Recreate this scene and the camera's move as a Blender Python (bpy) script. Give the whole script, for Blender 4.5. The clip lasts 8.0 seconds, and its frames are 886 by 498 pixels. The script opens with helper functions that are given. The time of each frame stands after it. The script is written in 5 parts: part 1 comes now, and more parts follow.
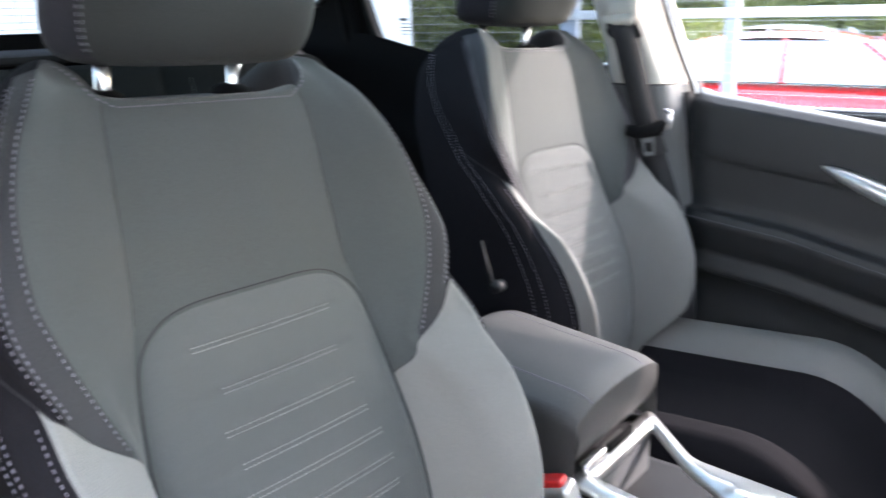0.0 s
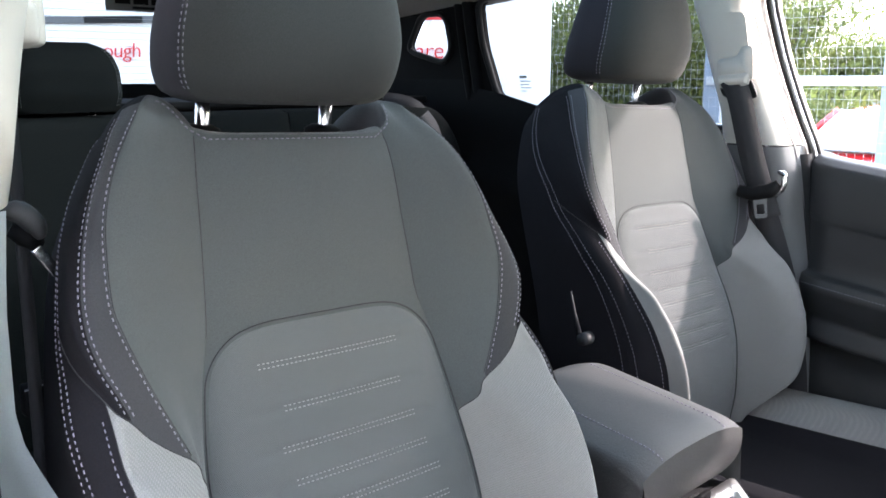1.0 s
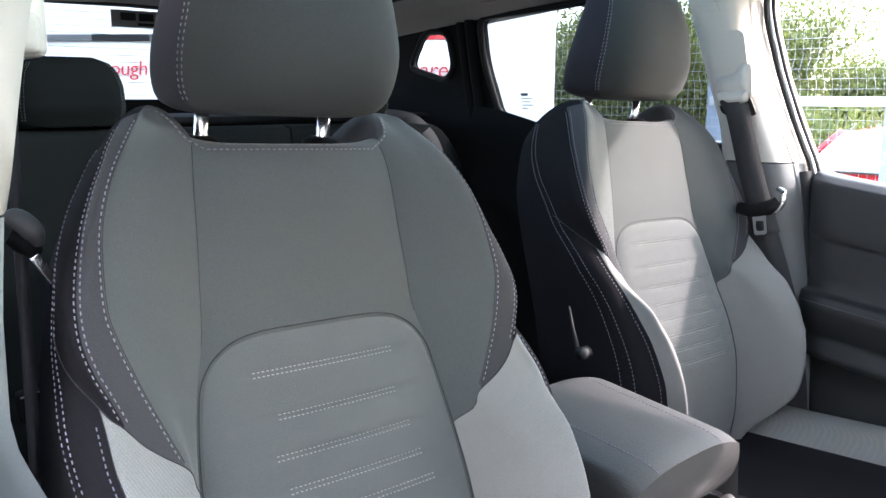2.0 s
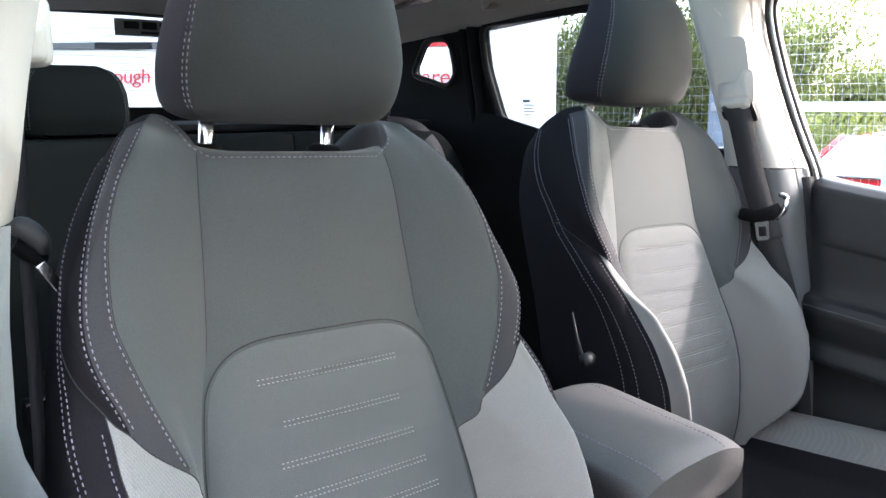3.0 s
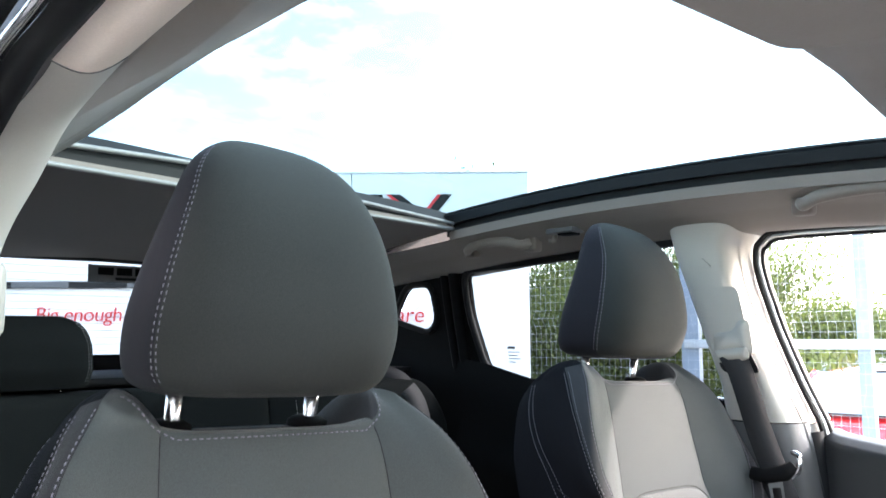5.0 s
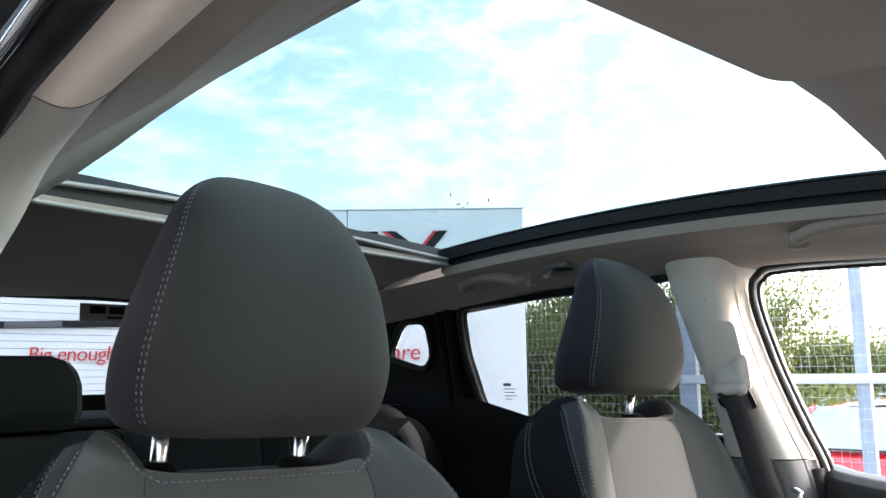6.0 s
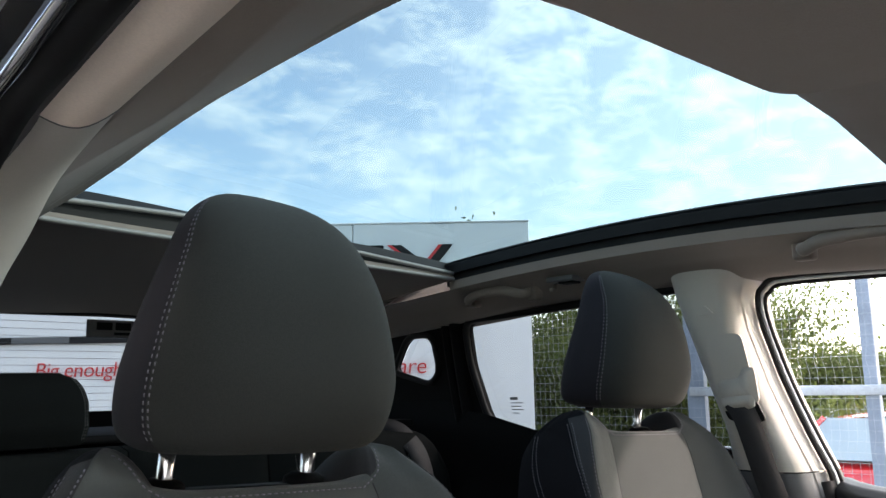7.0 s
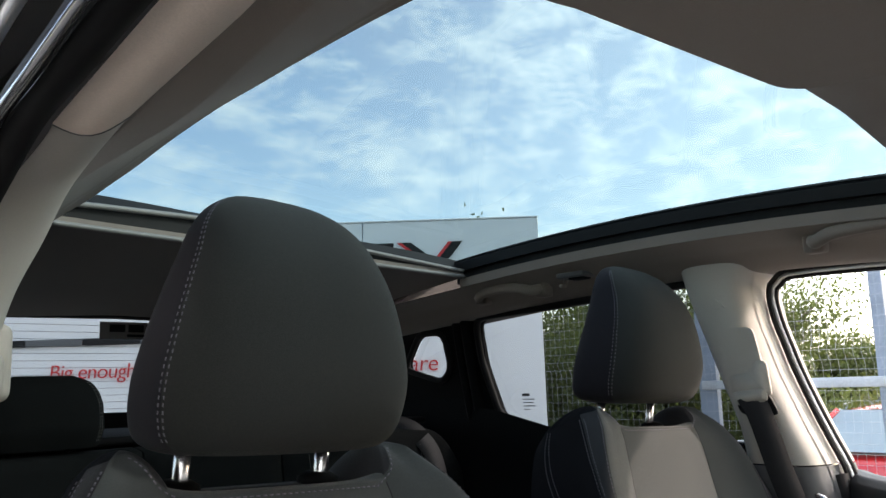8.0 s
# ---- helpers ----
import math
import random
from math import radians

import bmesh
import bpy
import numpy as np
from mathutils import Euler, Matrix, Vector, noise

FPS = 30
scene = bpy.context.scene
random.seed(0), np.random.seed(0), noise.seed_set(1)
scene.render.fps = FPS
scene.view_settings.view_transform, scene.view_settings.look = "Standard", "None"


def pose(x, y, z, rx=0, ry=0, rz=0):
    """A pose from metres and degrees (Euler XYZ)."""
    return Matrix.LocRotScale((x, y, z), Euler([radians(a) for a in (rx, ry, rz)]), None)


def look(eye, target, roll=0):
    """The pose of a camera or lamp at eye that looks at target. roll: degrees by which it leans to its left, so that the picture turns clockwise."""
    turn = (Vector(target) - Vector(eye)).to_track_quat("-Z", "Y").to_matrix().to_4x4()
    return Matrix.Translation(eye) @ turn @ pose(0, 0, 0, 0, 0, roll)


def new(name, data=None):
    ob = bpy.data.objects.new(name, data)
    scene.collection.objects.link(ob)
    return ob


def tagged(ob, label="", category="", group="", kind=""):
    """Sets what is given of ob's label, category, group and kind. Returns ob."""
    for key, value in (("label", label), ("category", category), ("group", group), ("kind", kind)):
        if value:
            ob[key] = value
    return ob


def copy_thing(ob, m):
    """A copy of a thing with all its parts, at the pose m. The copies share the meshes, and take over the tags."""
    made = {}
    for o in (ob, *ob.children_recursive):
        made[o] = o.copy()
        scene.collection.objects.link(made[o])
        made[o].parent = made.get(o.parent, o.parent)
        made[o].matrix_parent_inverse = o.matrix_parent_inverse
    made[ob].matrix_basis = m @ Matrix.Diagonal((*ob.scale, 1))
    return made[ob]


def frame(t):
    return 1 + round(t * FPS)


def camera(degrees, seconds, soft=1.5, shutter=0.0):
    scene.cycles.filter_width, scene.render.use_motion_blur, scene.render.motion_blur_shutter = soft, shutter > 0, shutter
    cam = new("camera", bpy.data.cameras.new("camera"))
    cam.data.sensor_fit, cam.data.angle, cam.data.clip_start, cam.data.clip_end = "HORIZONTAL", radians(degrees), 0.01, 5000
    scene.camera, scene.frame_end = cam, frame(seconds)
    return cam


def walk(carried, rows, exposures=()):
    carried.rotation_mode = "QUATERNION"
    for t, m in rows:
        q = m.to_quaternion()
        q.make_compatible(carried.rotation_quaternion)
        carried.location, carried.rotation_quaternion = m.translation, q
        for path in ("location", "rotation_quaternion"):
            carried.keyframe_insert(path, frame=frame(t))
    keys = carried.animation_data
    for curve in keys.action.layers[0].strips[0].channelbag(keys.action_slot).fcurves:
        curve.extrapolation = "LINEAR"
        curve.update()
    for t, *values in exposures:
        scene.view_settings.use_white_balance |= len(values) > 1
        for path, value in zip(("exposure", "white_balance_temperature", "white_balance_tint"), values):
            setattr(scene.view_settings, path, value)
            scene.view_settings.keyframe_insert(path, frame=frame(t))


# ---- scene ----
cam = camera(55.99, 8.0, shutter=0.5)
PATH = [
    (0, (-0.7836, 0.0729, 1.2412), (0.7287, 1.2612, 0.6925), -1.33),
    (0.2, (-0.7776, 0.0541, 1.2406), (0.6330, 1.3680, 0.7078), -1.10),
    (0.5, (-0.7694, 0.0304, 1.2379), (0.5525, 1.4426, 0.7299), -0.63),
    (1, (-0.7599, 0.0096, 1.2273), (0.5582, 1.4582, 0.8216), -0.24),
    (1.5, (-0.7560, -0.0006, 1.2218), (0.5637, 1.4551, 0.8487), -0.12),
    (2, (-0.7578, -0.0001, 1.2208), (0.5584, 1.4620, 0.8602), 0.03),
    (3.5, (-0.7607, -0.0009, 1.2236), (0.5540, 1.4731, 0.9088), -0.51),
    (4, (-0.7529, 0.0247, 1.2351), (0.5903, 1.4967, 1.0648), 0.48),
    (4.2, (-0.7477, 0.0383, 1.2407), (0.5891, 1.5224, 1.1388), 0.40),
    (4.3, (-0.7448, 0.0448, 1.2432), (0.5764, 1.5437, 1.1551), 0.10),
    (4.5, (-0.7380, 0.0575, 1.2471), (0.6243, 1.5215, 1.2795), -0.28),
    (5, (-0.7210, 0.0800, 1.2504), (0.6576, 1.5137, 1.4600), -0.26),
    (6.5, (-0.7126, 0.0835, 1.2509), (0.6647, 1.4990, 1.5663), -0.75),
    (7, (-0.7132, 0.0824, 1.2518), (0.6520, 1.5067, 1.5799), -1.03),
    (7.5, (-0.7134, 0.0807, 1.2515), (0.6470, 1.5092, 1.5815), -1.15),
    (8, (-0.7152, 0.0803, 1.2532), (0.6338, 1.5215, 1.5744), -1.77),
]
walk(cam, [(t, look(eye, target, roll)) for t, eye, target, roll in PATH],
     exposures=[(0, 4.22, 6950, 16), (2.0, 4.30, 6950, 16), (3.5, 4.38, 7000, 16), (4.6, 4.34, 7000, 15), (5.2, 4.12, 7050, 14), (6.3, 3.36, 7400, 15), (7.0, 2.92, 7550, 15), (8.0, 2.68, 7700, 15)])
# ---------------------------------------------------------------- light
SUN_TO = Vector((0.69, -0.50, 0.465)).normalized()
world = bpy.data.worlds.new("sky")
scene.world = world
world.use_nodes = True
wn = world.node_tree
wn.nodes.clear()
w_out = wn.nodes.new("ShaderNodeOutputWorld")
w_bg = wn.nodes.new("ShaderNodeBackground")
w_sky = wn.nodes.new("ShaderNodeTexSky")
w_sky.sky_type = "NISHITA"
w_sky.sun_disc = False
w_sky.sun_elevation = math.asin(SUN_TO.z)
w_sky.sun_rotation = math.atan2(SUN_TO.x, SUN_TO.y)
w_sky.air_density, w_sky.dust_density, w_sky.ozone_density = 1.0, 1.4, 2.3
w_co = wn.nodes.new("ShaderNodeTexCoord")
w_map = wn.nodes.new("ShaderNodeMapping")
w_map.inputs["Scale"].default_value = (1.0, 2.0, 3.4)
w_map.inputs["Rotation"].default_value = (0.0, radians(14), radians(-35))
w_noise = wn.nodes.new("ShaderNodeTexNoise")
w_noise.inputs["Scale"].default_value = 9.0
w_noise.inputs["Detail"].default_value = 8.0
w_noise.inputs["Roughness"].default_value = 0.66
w_noise.inputs["Distortion"].default_value = 0.3
w_ramp = wn.nodes.new("ShaderNodeValToRGB")
w_ramp.color_ramp.elements[0].position = 0.45
w_ramp.color_ramp.elements[0].color = (0.03, 0.03, 0.03, 1)
w_ramp.color_ramp.elements[1].position = 0.68
w_ramp.color_ramp.elements[1].color = (0.48, 0.48, 0.48, 1)
w_mix = wn.nodes.new("ShaderNodeMix")
w_mix.data_type = "RGBA"
wn.links.new(w_co.outputs["Generated"], w_map.inputs["Vector"])
wn.links.new(w_map.outputs["Vector"], w_noise.inputs["Vector"])
wn.links.new(w_noise.outputs["Fac"], w_ramp.inputs["Fac"])
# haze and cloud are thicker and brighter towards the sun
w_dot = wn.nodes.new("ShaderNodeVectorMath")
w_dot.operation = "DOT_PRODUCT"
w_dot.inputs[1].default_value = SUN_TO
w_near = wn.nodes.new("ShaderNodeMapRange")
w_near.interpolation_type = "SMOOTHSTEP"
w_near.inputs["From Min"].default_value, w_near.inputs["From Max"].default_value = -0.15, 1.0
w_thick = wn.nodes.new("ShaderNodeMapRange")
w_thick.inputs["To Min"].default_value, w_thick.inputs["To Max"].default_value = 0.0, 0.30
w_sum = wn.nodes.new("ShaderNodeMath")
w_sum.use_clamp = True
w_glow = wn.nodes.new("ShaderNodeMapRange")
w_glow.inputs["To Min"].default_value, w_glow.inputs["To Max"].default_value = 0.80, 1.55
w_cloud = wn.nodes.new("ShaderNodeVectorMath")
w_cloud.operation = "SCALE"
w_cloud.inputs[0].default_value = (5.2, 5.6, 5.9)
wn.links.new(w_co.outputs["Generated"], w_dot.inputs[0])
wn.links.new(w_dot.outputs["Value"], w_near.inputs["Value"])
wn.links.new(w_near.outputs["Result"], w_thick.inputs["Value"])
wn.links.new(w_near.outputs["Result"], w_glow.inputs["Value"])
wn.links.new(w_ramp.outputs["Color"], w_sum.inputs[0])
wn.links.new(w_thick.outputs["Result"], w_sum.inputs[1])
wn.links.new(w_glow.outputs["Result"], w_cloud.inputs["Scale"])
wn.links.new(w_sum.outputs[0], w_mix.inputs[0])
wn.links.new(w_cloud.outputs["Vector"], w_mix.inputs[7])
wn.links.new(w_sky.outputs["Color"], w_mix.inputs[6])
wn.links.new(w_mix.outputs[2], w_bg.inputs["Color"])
w_bg.inputs["Strength"].default_value = 0.14
wn.links.new(w_bg.outputs["Background"], w_out.inputs["Surface"])
sun = bpy.data.lights.new("sun", "SUN")
sun.energy, sun.angle, sun.color = 0.70, radians(1.5), (1.0, 0.90, 0.92)
new("sun", sun).matrix_world = look(SUN_TO * 30, (0, 0, 0))


# ---------------------------------------------------------------- materials
def shader(name, colour, rough=0.6, metal=0.0, grain=0.0, grain_size=400.0, stain=0.12, stain_size=5.0,
           bump=0.0, bump_size=500.0, sheen=0.0, coat=0.0, weave=0.0, weave_size=0.0, vary=0.0, spec=0.5):
    """A procedural surface: colour with fine grain and broad stains, fine relief, and for cloth a woven pattern."""
    m = bpy.data.materials.new(name)
    m.use_nodes = True
    t = m.node_tree
    b = t.nodes["Principled BSDF"]
    b.inputs["Roughness"].default_value = rough
    b.inputs["Metallic"].default_value = metal
    b.inputs["Specular IOR Level"].default_value = spec
    b.inputs["Sheen Weight"].default_value = sheen
    b.inputs["Coat Weight"].default_value = coat
    co = t.nodes.new("ShaderNodeTexCoord")

    def noise_of(size, detail):
        n = t.nodes.new("ShaderNodeTexNoise")
        n.inputs["Scale"].default_value = size
        n.inputs["Detail"].default_value = detail
        t.links.new(co.outputs["Object"], n.inputs["Vector"])
        return n.outputs["Fac"]

    def spread(fac, amount):
        r = t.nodes.new("ShaderNodeMapRange")
        r.inputs["From Min"].default_value, r.inputs["From Max"].default_value = 0.25, 0.75
        r.inputs["To Min"].default_value, r.inputs["To Max"].default_value = 1 - amount, 1 + amount
        t.links.new(fac, r.inputs["Value"])
        return r.outputs["Result"]

    def times(a, c):
        n = t.nodes.new("ShaderNodeMath")
        n.operation = "MULTIPLY"
        t.links.new(a, n.inputs[0])
        t.links.new(c, n.inputs[1])
        return n.outputs[0]

    gain = spread(noise_of(stain_size, 4), stain)
    if grain:
        gain = times(gain, spread(noise_of(grain_size, 2), grain))
    height = noise_of(bump_size, 3) if bump else None
    if vary:
        info = t.nodes.new("ShaderNodeObjectInfo")
        gain = times(gain, spread(info.outputs["Random"], vary))
    if weave:
        waves = []
        for turn in (38, -52):
            mp = t.nodes.new("ShaderNodeMapping")
            mp.inputs["Rotation"].default_value = (0, radians(turn), radians(12))
            t.links.new(co.outputs["Object"], mp.inputs["Vector"])
            w = t.nodes.new("ShaderNodeTexWave")
            w.inputs["Scale"].default_value = weave_size
            w.inputs["Distortion"].default_value = 0.6
            w.inputs["Detail"].default_value = 1.0
            w.inputs["Detail Scale"].default_value = 3.0
            t.links.new(mp.outputs["Vector"], w.inputs["Vector"])
            waves.append(w.outputs["Fac"])
        both = times(*waves)
        gain = times(gain, spread(both, weave))
        height = both
    mul = t.nodes.new("ShaderNodeMix")
    mul.data_type, mul.blend_type = "RGBA", "MULTIPLY"
    mul.inputs[0].default_value = 1.0
    mul.inputs[6].default_value = (*colour, 1)
    t.links.new(gain, mul.inputs[7])
    t.links.new(mul.outputs[2], b.inputs["Base Color"])
    if bump:
        bp = t.nodes.new("ShaderNodeBump")
        bp.inputs["Strength"].default_value = bump
        bp.inputs["Distance"].default_value = 0.001
        t.links.new(height, bp.inputs["Height"])
        t.links.new(bp.outputs["Normal"], b.inputs["Normal"])
    return m


def glass(name, tint, gloss=1.0, ior=1.45):
    """Clear or tinted sheet glass: light passes tinted, the surface mirrors by its angle."""
    m = bpy.data.materials.new(name)
    m.use_nodes = True
    t = m.node_tree
    t.nodes.clear()
    out = t.nodes.new("ShaderNodeOutputMaterial")
    mix = t.nodes.new("ShaderNodeMixShader")
    clear = t.nodes.new("ShaderNodeBsdfTransparent")
    shine = t.nodes.new("ShaderNodeBsdfGlossy")
    fres = t.nodes.new("ShaderNodeFresnel")
    less = t.nodes.new("ShaderNodeMath")
    less.operation = "MULTIPLY"
    less.inputs[1].default_value = gloss
    clear.inputs["Color"].default_value = (*tint, 1)
    shine.inputs["Roughness"].default_value = 0.01
    fres.inputs["IOR"].default_value = ior
    t.links.new(fres.outputs[0], less.inputs[0])
    t.links.new(less.outputs[0], mix.inputs[0])
    t.links.new(clear.outputs[0], mix.inputs[1])
    t.links.new(shine.outputs[0], mix.inputs[2])
    t.links.new(mix.outputs[0], out.inputs["Surface"])
    return m


CLOTH = shader("grey_cloth", (0.0413, 0.0477, 0.0491), 0.92, grain=0.16, grain_size=900, stain=0.07, stain_size=7, bump=0.35, bump_size=1300, sheen=0.1)
CLOTH_INSET = shader("ribbed_grey_cloth", (0.0607, 0.0668, 0.0683), 0.92, grain=0.14, grain_size=1100, stain=0.07, bump=0.35, sheen=0.2, weave=0.07, weave_size=260)
CLOTH_DARK = shader("dark_cloth", (0.0306, 0.0311, 0.0349), 0.88, grain=0.16, grain_size=900, stain=0.08, bump=0.35, bump_size=1300, sheen=0.05, spec=0.2)
CLOTH_SIDE = shader("plum_black_cloth", (0.0098, 0.0092, 0.0112), 0.88, grain=0.15, grain_size=800, stain=0.1, bump=0.3, bump_size=1200, sheen=0.0, spec=0.06)
MESH_CLOTH = shader("light_mesh_cloth", (0.1681, 0.1697, 0.1658), 0.88, grain=0.12, grain_size=900, stain=0.06, bump=0.5, sheen=0.1, weave=0.08, weave_size=190)
HEAD_CLOTH = shader("charcoal_cloth", (0.0307, 0.0330, 0.0326), 0.92, grain=0.14, grain_size=900, stain=0.07, bump=0.35, bump_size=1300, sheen=0.04, spec=0.15)
SEAM = shader("dark_seam_thread", (0.012, 0.012, 0.014), 0.9, grain=0.2, grain_size=700)
HEAD_SIDE = shader("plum_grey_cloth", (0.0179, 0.0161, 0.0213), 0.92, grain=0.14, grain_size=900, stain=0.07, bump=0.35, bump_size=1300, sheen=0.04, spec=0.15)
THREAD = shader("pale_thread", (0.145, 0.136, 0.168), 0.8, grain=0.2, grain_size=700)
WHITE_THREAD = shader("white_thread", (0.21, 0.21, 0.215), 0.8, grain=0.2, grain_size=700)
REAR_CLOTH = shader("black_rear_cloth", (0.0072, 0.0082, 0.0085), 0.92, grain=0.15, grain_size=800, stain=0.1, bump=0.35, bump_size=1200, sheen=0.0, spec=0.04)
CREAM = shader("cream_trim_plastic", (0.50, 0.475, 0.43), 0.6, grain=0.03, grain_size=700, stain=0.04, bump=0.12, bump_size=900)
LINER = shader("beige_headliner_felt", (0.205, 0.168, 0.143), 0.95, grain=0.08, grain_size=900, stain=0.05, bump=0.3, bump_size=1200, sheen=0.2)
LINER_SHADED = shader("shaded_headliner_felt", (0.115, 0.102, 0.093), 0.95, grain=0.08, grain_size=900, stain=0.06, bump=0.3, bump_size=1200, sheen=0.1)
RAIL = shader("pale_beige_rail_trim", (0.78, 0.66, 0.57), 0.85, grain=0.05, grain_size=800, stain=0.04, bump=0.2, bump_size=1000)
BLACK = shader("black_trim_plastic", (0.0068, 0.0068, 0.0076), 0.75, grain=0.1, grain_size=600, stain=0.15, bump=0.2, bump_size=900, spec=0.07)
SOFT_BLACK = shader("soft_black_panel", (0.016, 0.017, 0.020), 0.6, grain=0.1, grain_size=700, stain=0.1, bump=0.35, bump_size=700, spec=0.35)
DARK_GREY = shader("dark_grey_trim", (0.10, 0.104, 0.110), 0.55, grain=0.08, grain_size=700, stain=0.08, bump=0.2, bump_size=800)
PALE_GREY = shader("pale_grey_trim", (0.30, 0.33, 0.33), 0.6, grain=0.05, grain_size=700, stain=0.06, bump=0.15, bump_size=800)
BAR_GREY = shader("satin_grey_bar", (0.19, 0.185, 0.18), 0.45, grain=0.05, grain_size=700, stain=0.08)
RUBBER = shader("black_rubber", (0.008, 0.008, 0.009), 0.6, grain=0.1, stain=0.2, spec=0.2)
LEATHER = shader("dark_leather", (0.0360, 0.0360, 0.0375), 0.62, grain=0.08, grain_size=500, stain=0.07, bump=0.35, bump_size=420)
WEBBING = shader("black_webbing", (0.013, 0.013, 0.016), 0.75, grain=0.12, grain_size=900, bump=0.5, bump_size=900)
CHROME = shader("chrome", (0.80, 0.81, 0.83), 0.22, 1.0, stain=0.04)
SILVER = shader("satin_silver_plastic", (0.55, 0.56, 0.57), 0.32, 0.75, grain=0.03, stain=0.05)
RED_PLASTIC = shader("red_plastic", (0.55, 0.02, 0.02), 0.4, stain=0.06)
CARPET = shader("black_carpet", (0.02, 0.02, 0.021), 0.97, grain=0.3, grain_size=500, stain=0.25, bump=0.8, bump_size=600)
BODY_PAINT = shader("black_car_paint", (0.012, 0.012, 0.014), 0.25, coat=1.0, stain=0.05)
DOOR_PAD = shader("slate_door_pad", (0.0174, 0.0188, 0.0216), 0.55, grain=0.08, grain_size=700, stain=0.1, bump=0.35, bump_size=700, spec=0.4)
SCREEN_GLASS = glass("green_tinted_windscreen", (0.66, 0.70, 0.69), 0.3)
WINDOW = glass("window_glass", (0.92, 0.94, 0.93), 0.5)
REAR_PANE = glass("privacy_glass", (0.285, 0.312, 0.324), 0.10)
ROOF_GLASS = glass("tinted_roof_glass", (0.186, 0.252, 0.264), 0.07)
ASPHALT = shader("asphalt", (0.20, 0.195, 0.185), 0.9, grain=0.45, grain_size=160, stain=0.25, stain_size=0.8, bump=0.7, bump_size=180)
WHITE_WALL = shader("white_painted_cladding", (0.78, 0.79, 0.80), 0.55, grain=0.02, stain=0.04, stain_size=1.2)
WALL_RED = shader("red_sign_paint", (0.65, 0.03, 0.035), 0.5, stain=0.05)
WALL_BLACK = shader("black_sign_paint", (0.010, 0.010, 0.011), 0.5, stain=0.1, spec=0.25)
BOUNCE_GREY = shader("pale_bounce_grey", (0.56, 0.61, 0.63), 0.9, grain=0.25, grain_size=30, stain=0.3, stain_size=1.0, bump=0.6, bump_size=40)
GALV = shader("galvanised_steel", (0.40, 0.415, 0.44), 0.5, 0.35, grain=0.12, grain_size=60, stain=0.15)
POST_BLUE = shader("grey_blue_post_paint", (0.21, 0.25, 0.31), 0.55, grain=0.1, grain_size=60, stain=0.15)
LEAF = shader("leaf", (0.062, 0.083, 0.024), 0.6, stain=0.45, stain_size=2.0, grain=0.3, grain_size=9)
t = LEAF.node_tree
t_mix, t_thin = t.nodes.new("ShaderNodeMixShader"), t.nodes.new("ShaderNodeBsdfTranslucent")
t_thin.inputs["Color"].default_value = (0.12, 0.155, 0.04, 1)
t_mix.inputs[0].default_value = 0.45
t.links.new(t.nodes["Principled BSDF"].outputs[0], t_mix.inputs[1])
t.links.new(t_thin.outputs[0], t_mix.inputs[2])
t.links.new(t_mix.outputs[0], t.nodes["Material Output"].inputs["Surface"])
BARK = shader("bark", (0.10, 0.08, 0.06), 0.95, grain=0.4, grain_size=40, stain=0.3, bump=0.8, bump_size=40)
CAR_RED = shader("red_car_paint", (0.50, 0.012, 0.015), 0.25, coat=1.0, stain=0.04)
CAR_WHITE = shader("white_car_paint", (0.75, 0.76, 0.77), 0.25, coat=1.0, stain=0.04)
# pale base colour stands for bright sky mirrored in the panes
CAR_GLASS = shader("sky_toned_car_glass", (0.30, 0.36, 0.38), 0.05, coat=1.0, stain=0.05)
TYRE = shader("tyre_rubber", (0.02, 0.02, 0.02), 0.9, grain=0.2)


# ---------------------------------------------------------------- mesh helpers
def part(name, shape, material, parent=None, label="", smooth=True):
    """One mesh object out of (vertices, faces) or a bmesh, under a thing or a part."""
    me = bpy.data.meshes.new(name)
    if isinstance(shape, bmesh.types.BMesh):
        shape.to_mesh(me)
        shape.free()
    else:
        me.from_pydata([tuple(v) for v in shape[0]], [], shape[1])
    me.materials.append(material)
    if smooth:
        me.polygons.foreach_set("use_smooth", [True] * len(me.polygons))
    me.update()
    ob = new(name, me)
    if parent is not None:
        ob.parent = parent
    if label:
        ob["label"] = label
    return ob


def thing(name, label, category, group="", kind="", at=(0, 0, 0)):
    ob = new(name)
    ob.empty_display_size = 0.1
    ob.location = at
    return tagged(ob, label, category, group, kind)


def hang(ob, root):
    """Parents a mesh built in world places under a root that stands elsewhere."""
    ob.parent = root
    ob.matrix_parent_inverse = Matrix.Translation(root.location).inverted()
    return ob


def grid(nu, nv, fn, closed=False):
    """A sheet of nu by nv cells: fn(a, b) with a, b from 0 to 1."""
    verts = [fn(i / nu, j / nv) for j in range(nv + 1) for i in range(nu + (0 if closed else 1))]
    w = nu if closed else nu + 1
    faces = [(j * w + i, j * w + (i + 1) % w, (j + 1) * w + (i + 1) % w, (j + 1) * w + i) for j in range(nv) for i in range(nu)]
    return verts, faces


def joined(*shapes):
    verts, faces = [], []
    for v, f in shapes:
        n = len(verts)
        verts += list(v)
        faces += [tuple(i + n for i in face) for face in f]
    return verts, faces


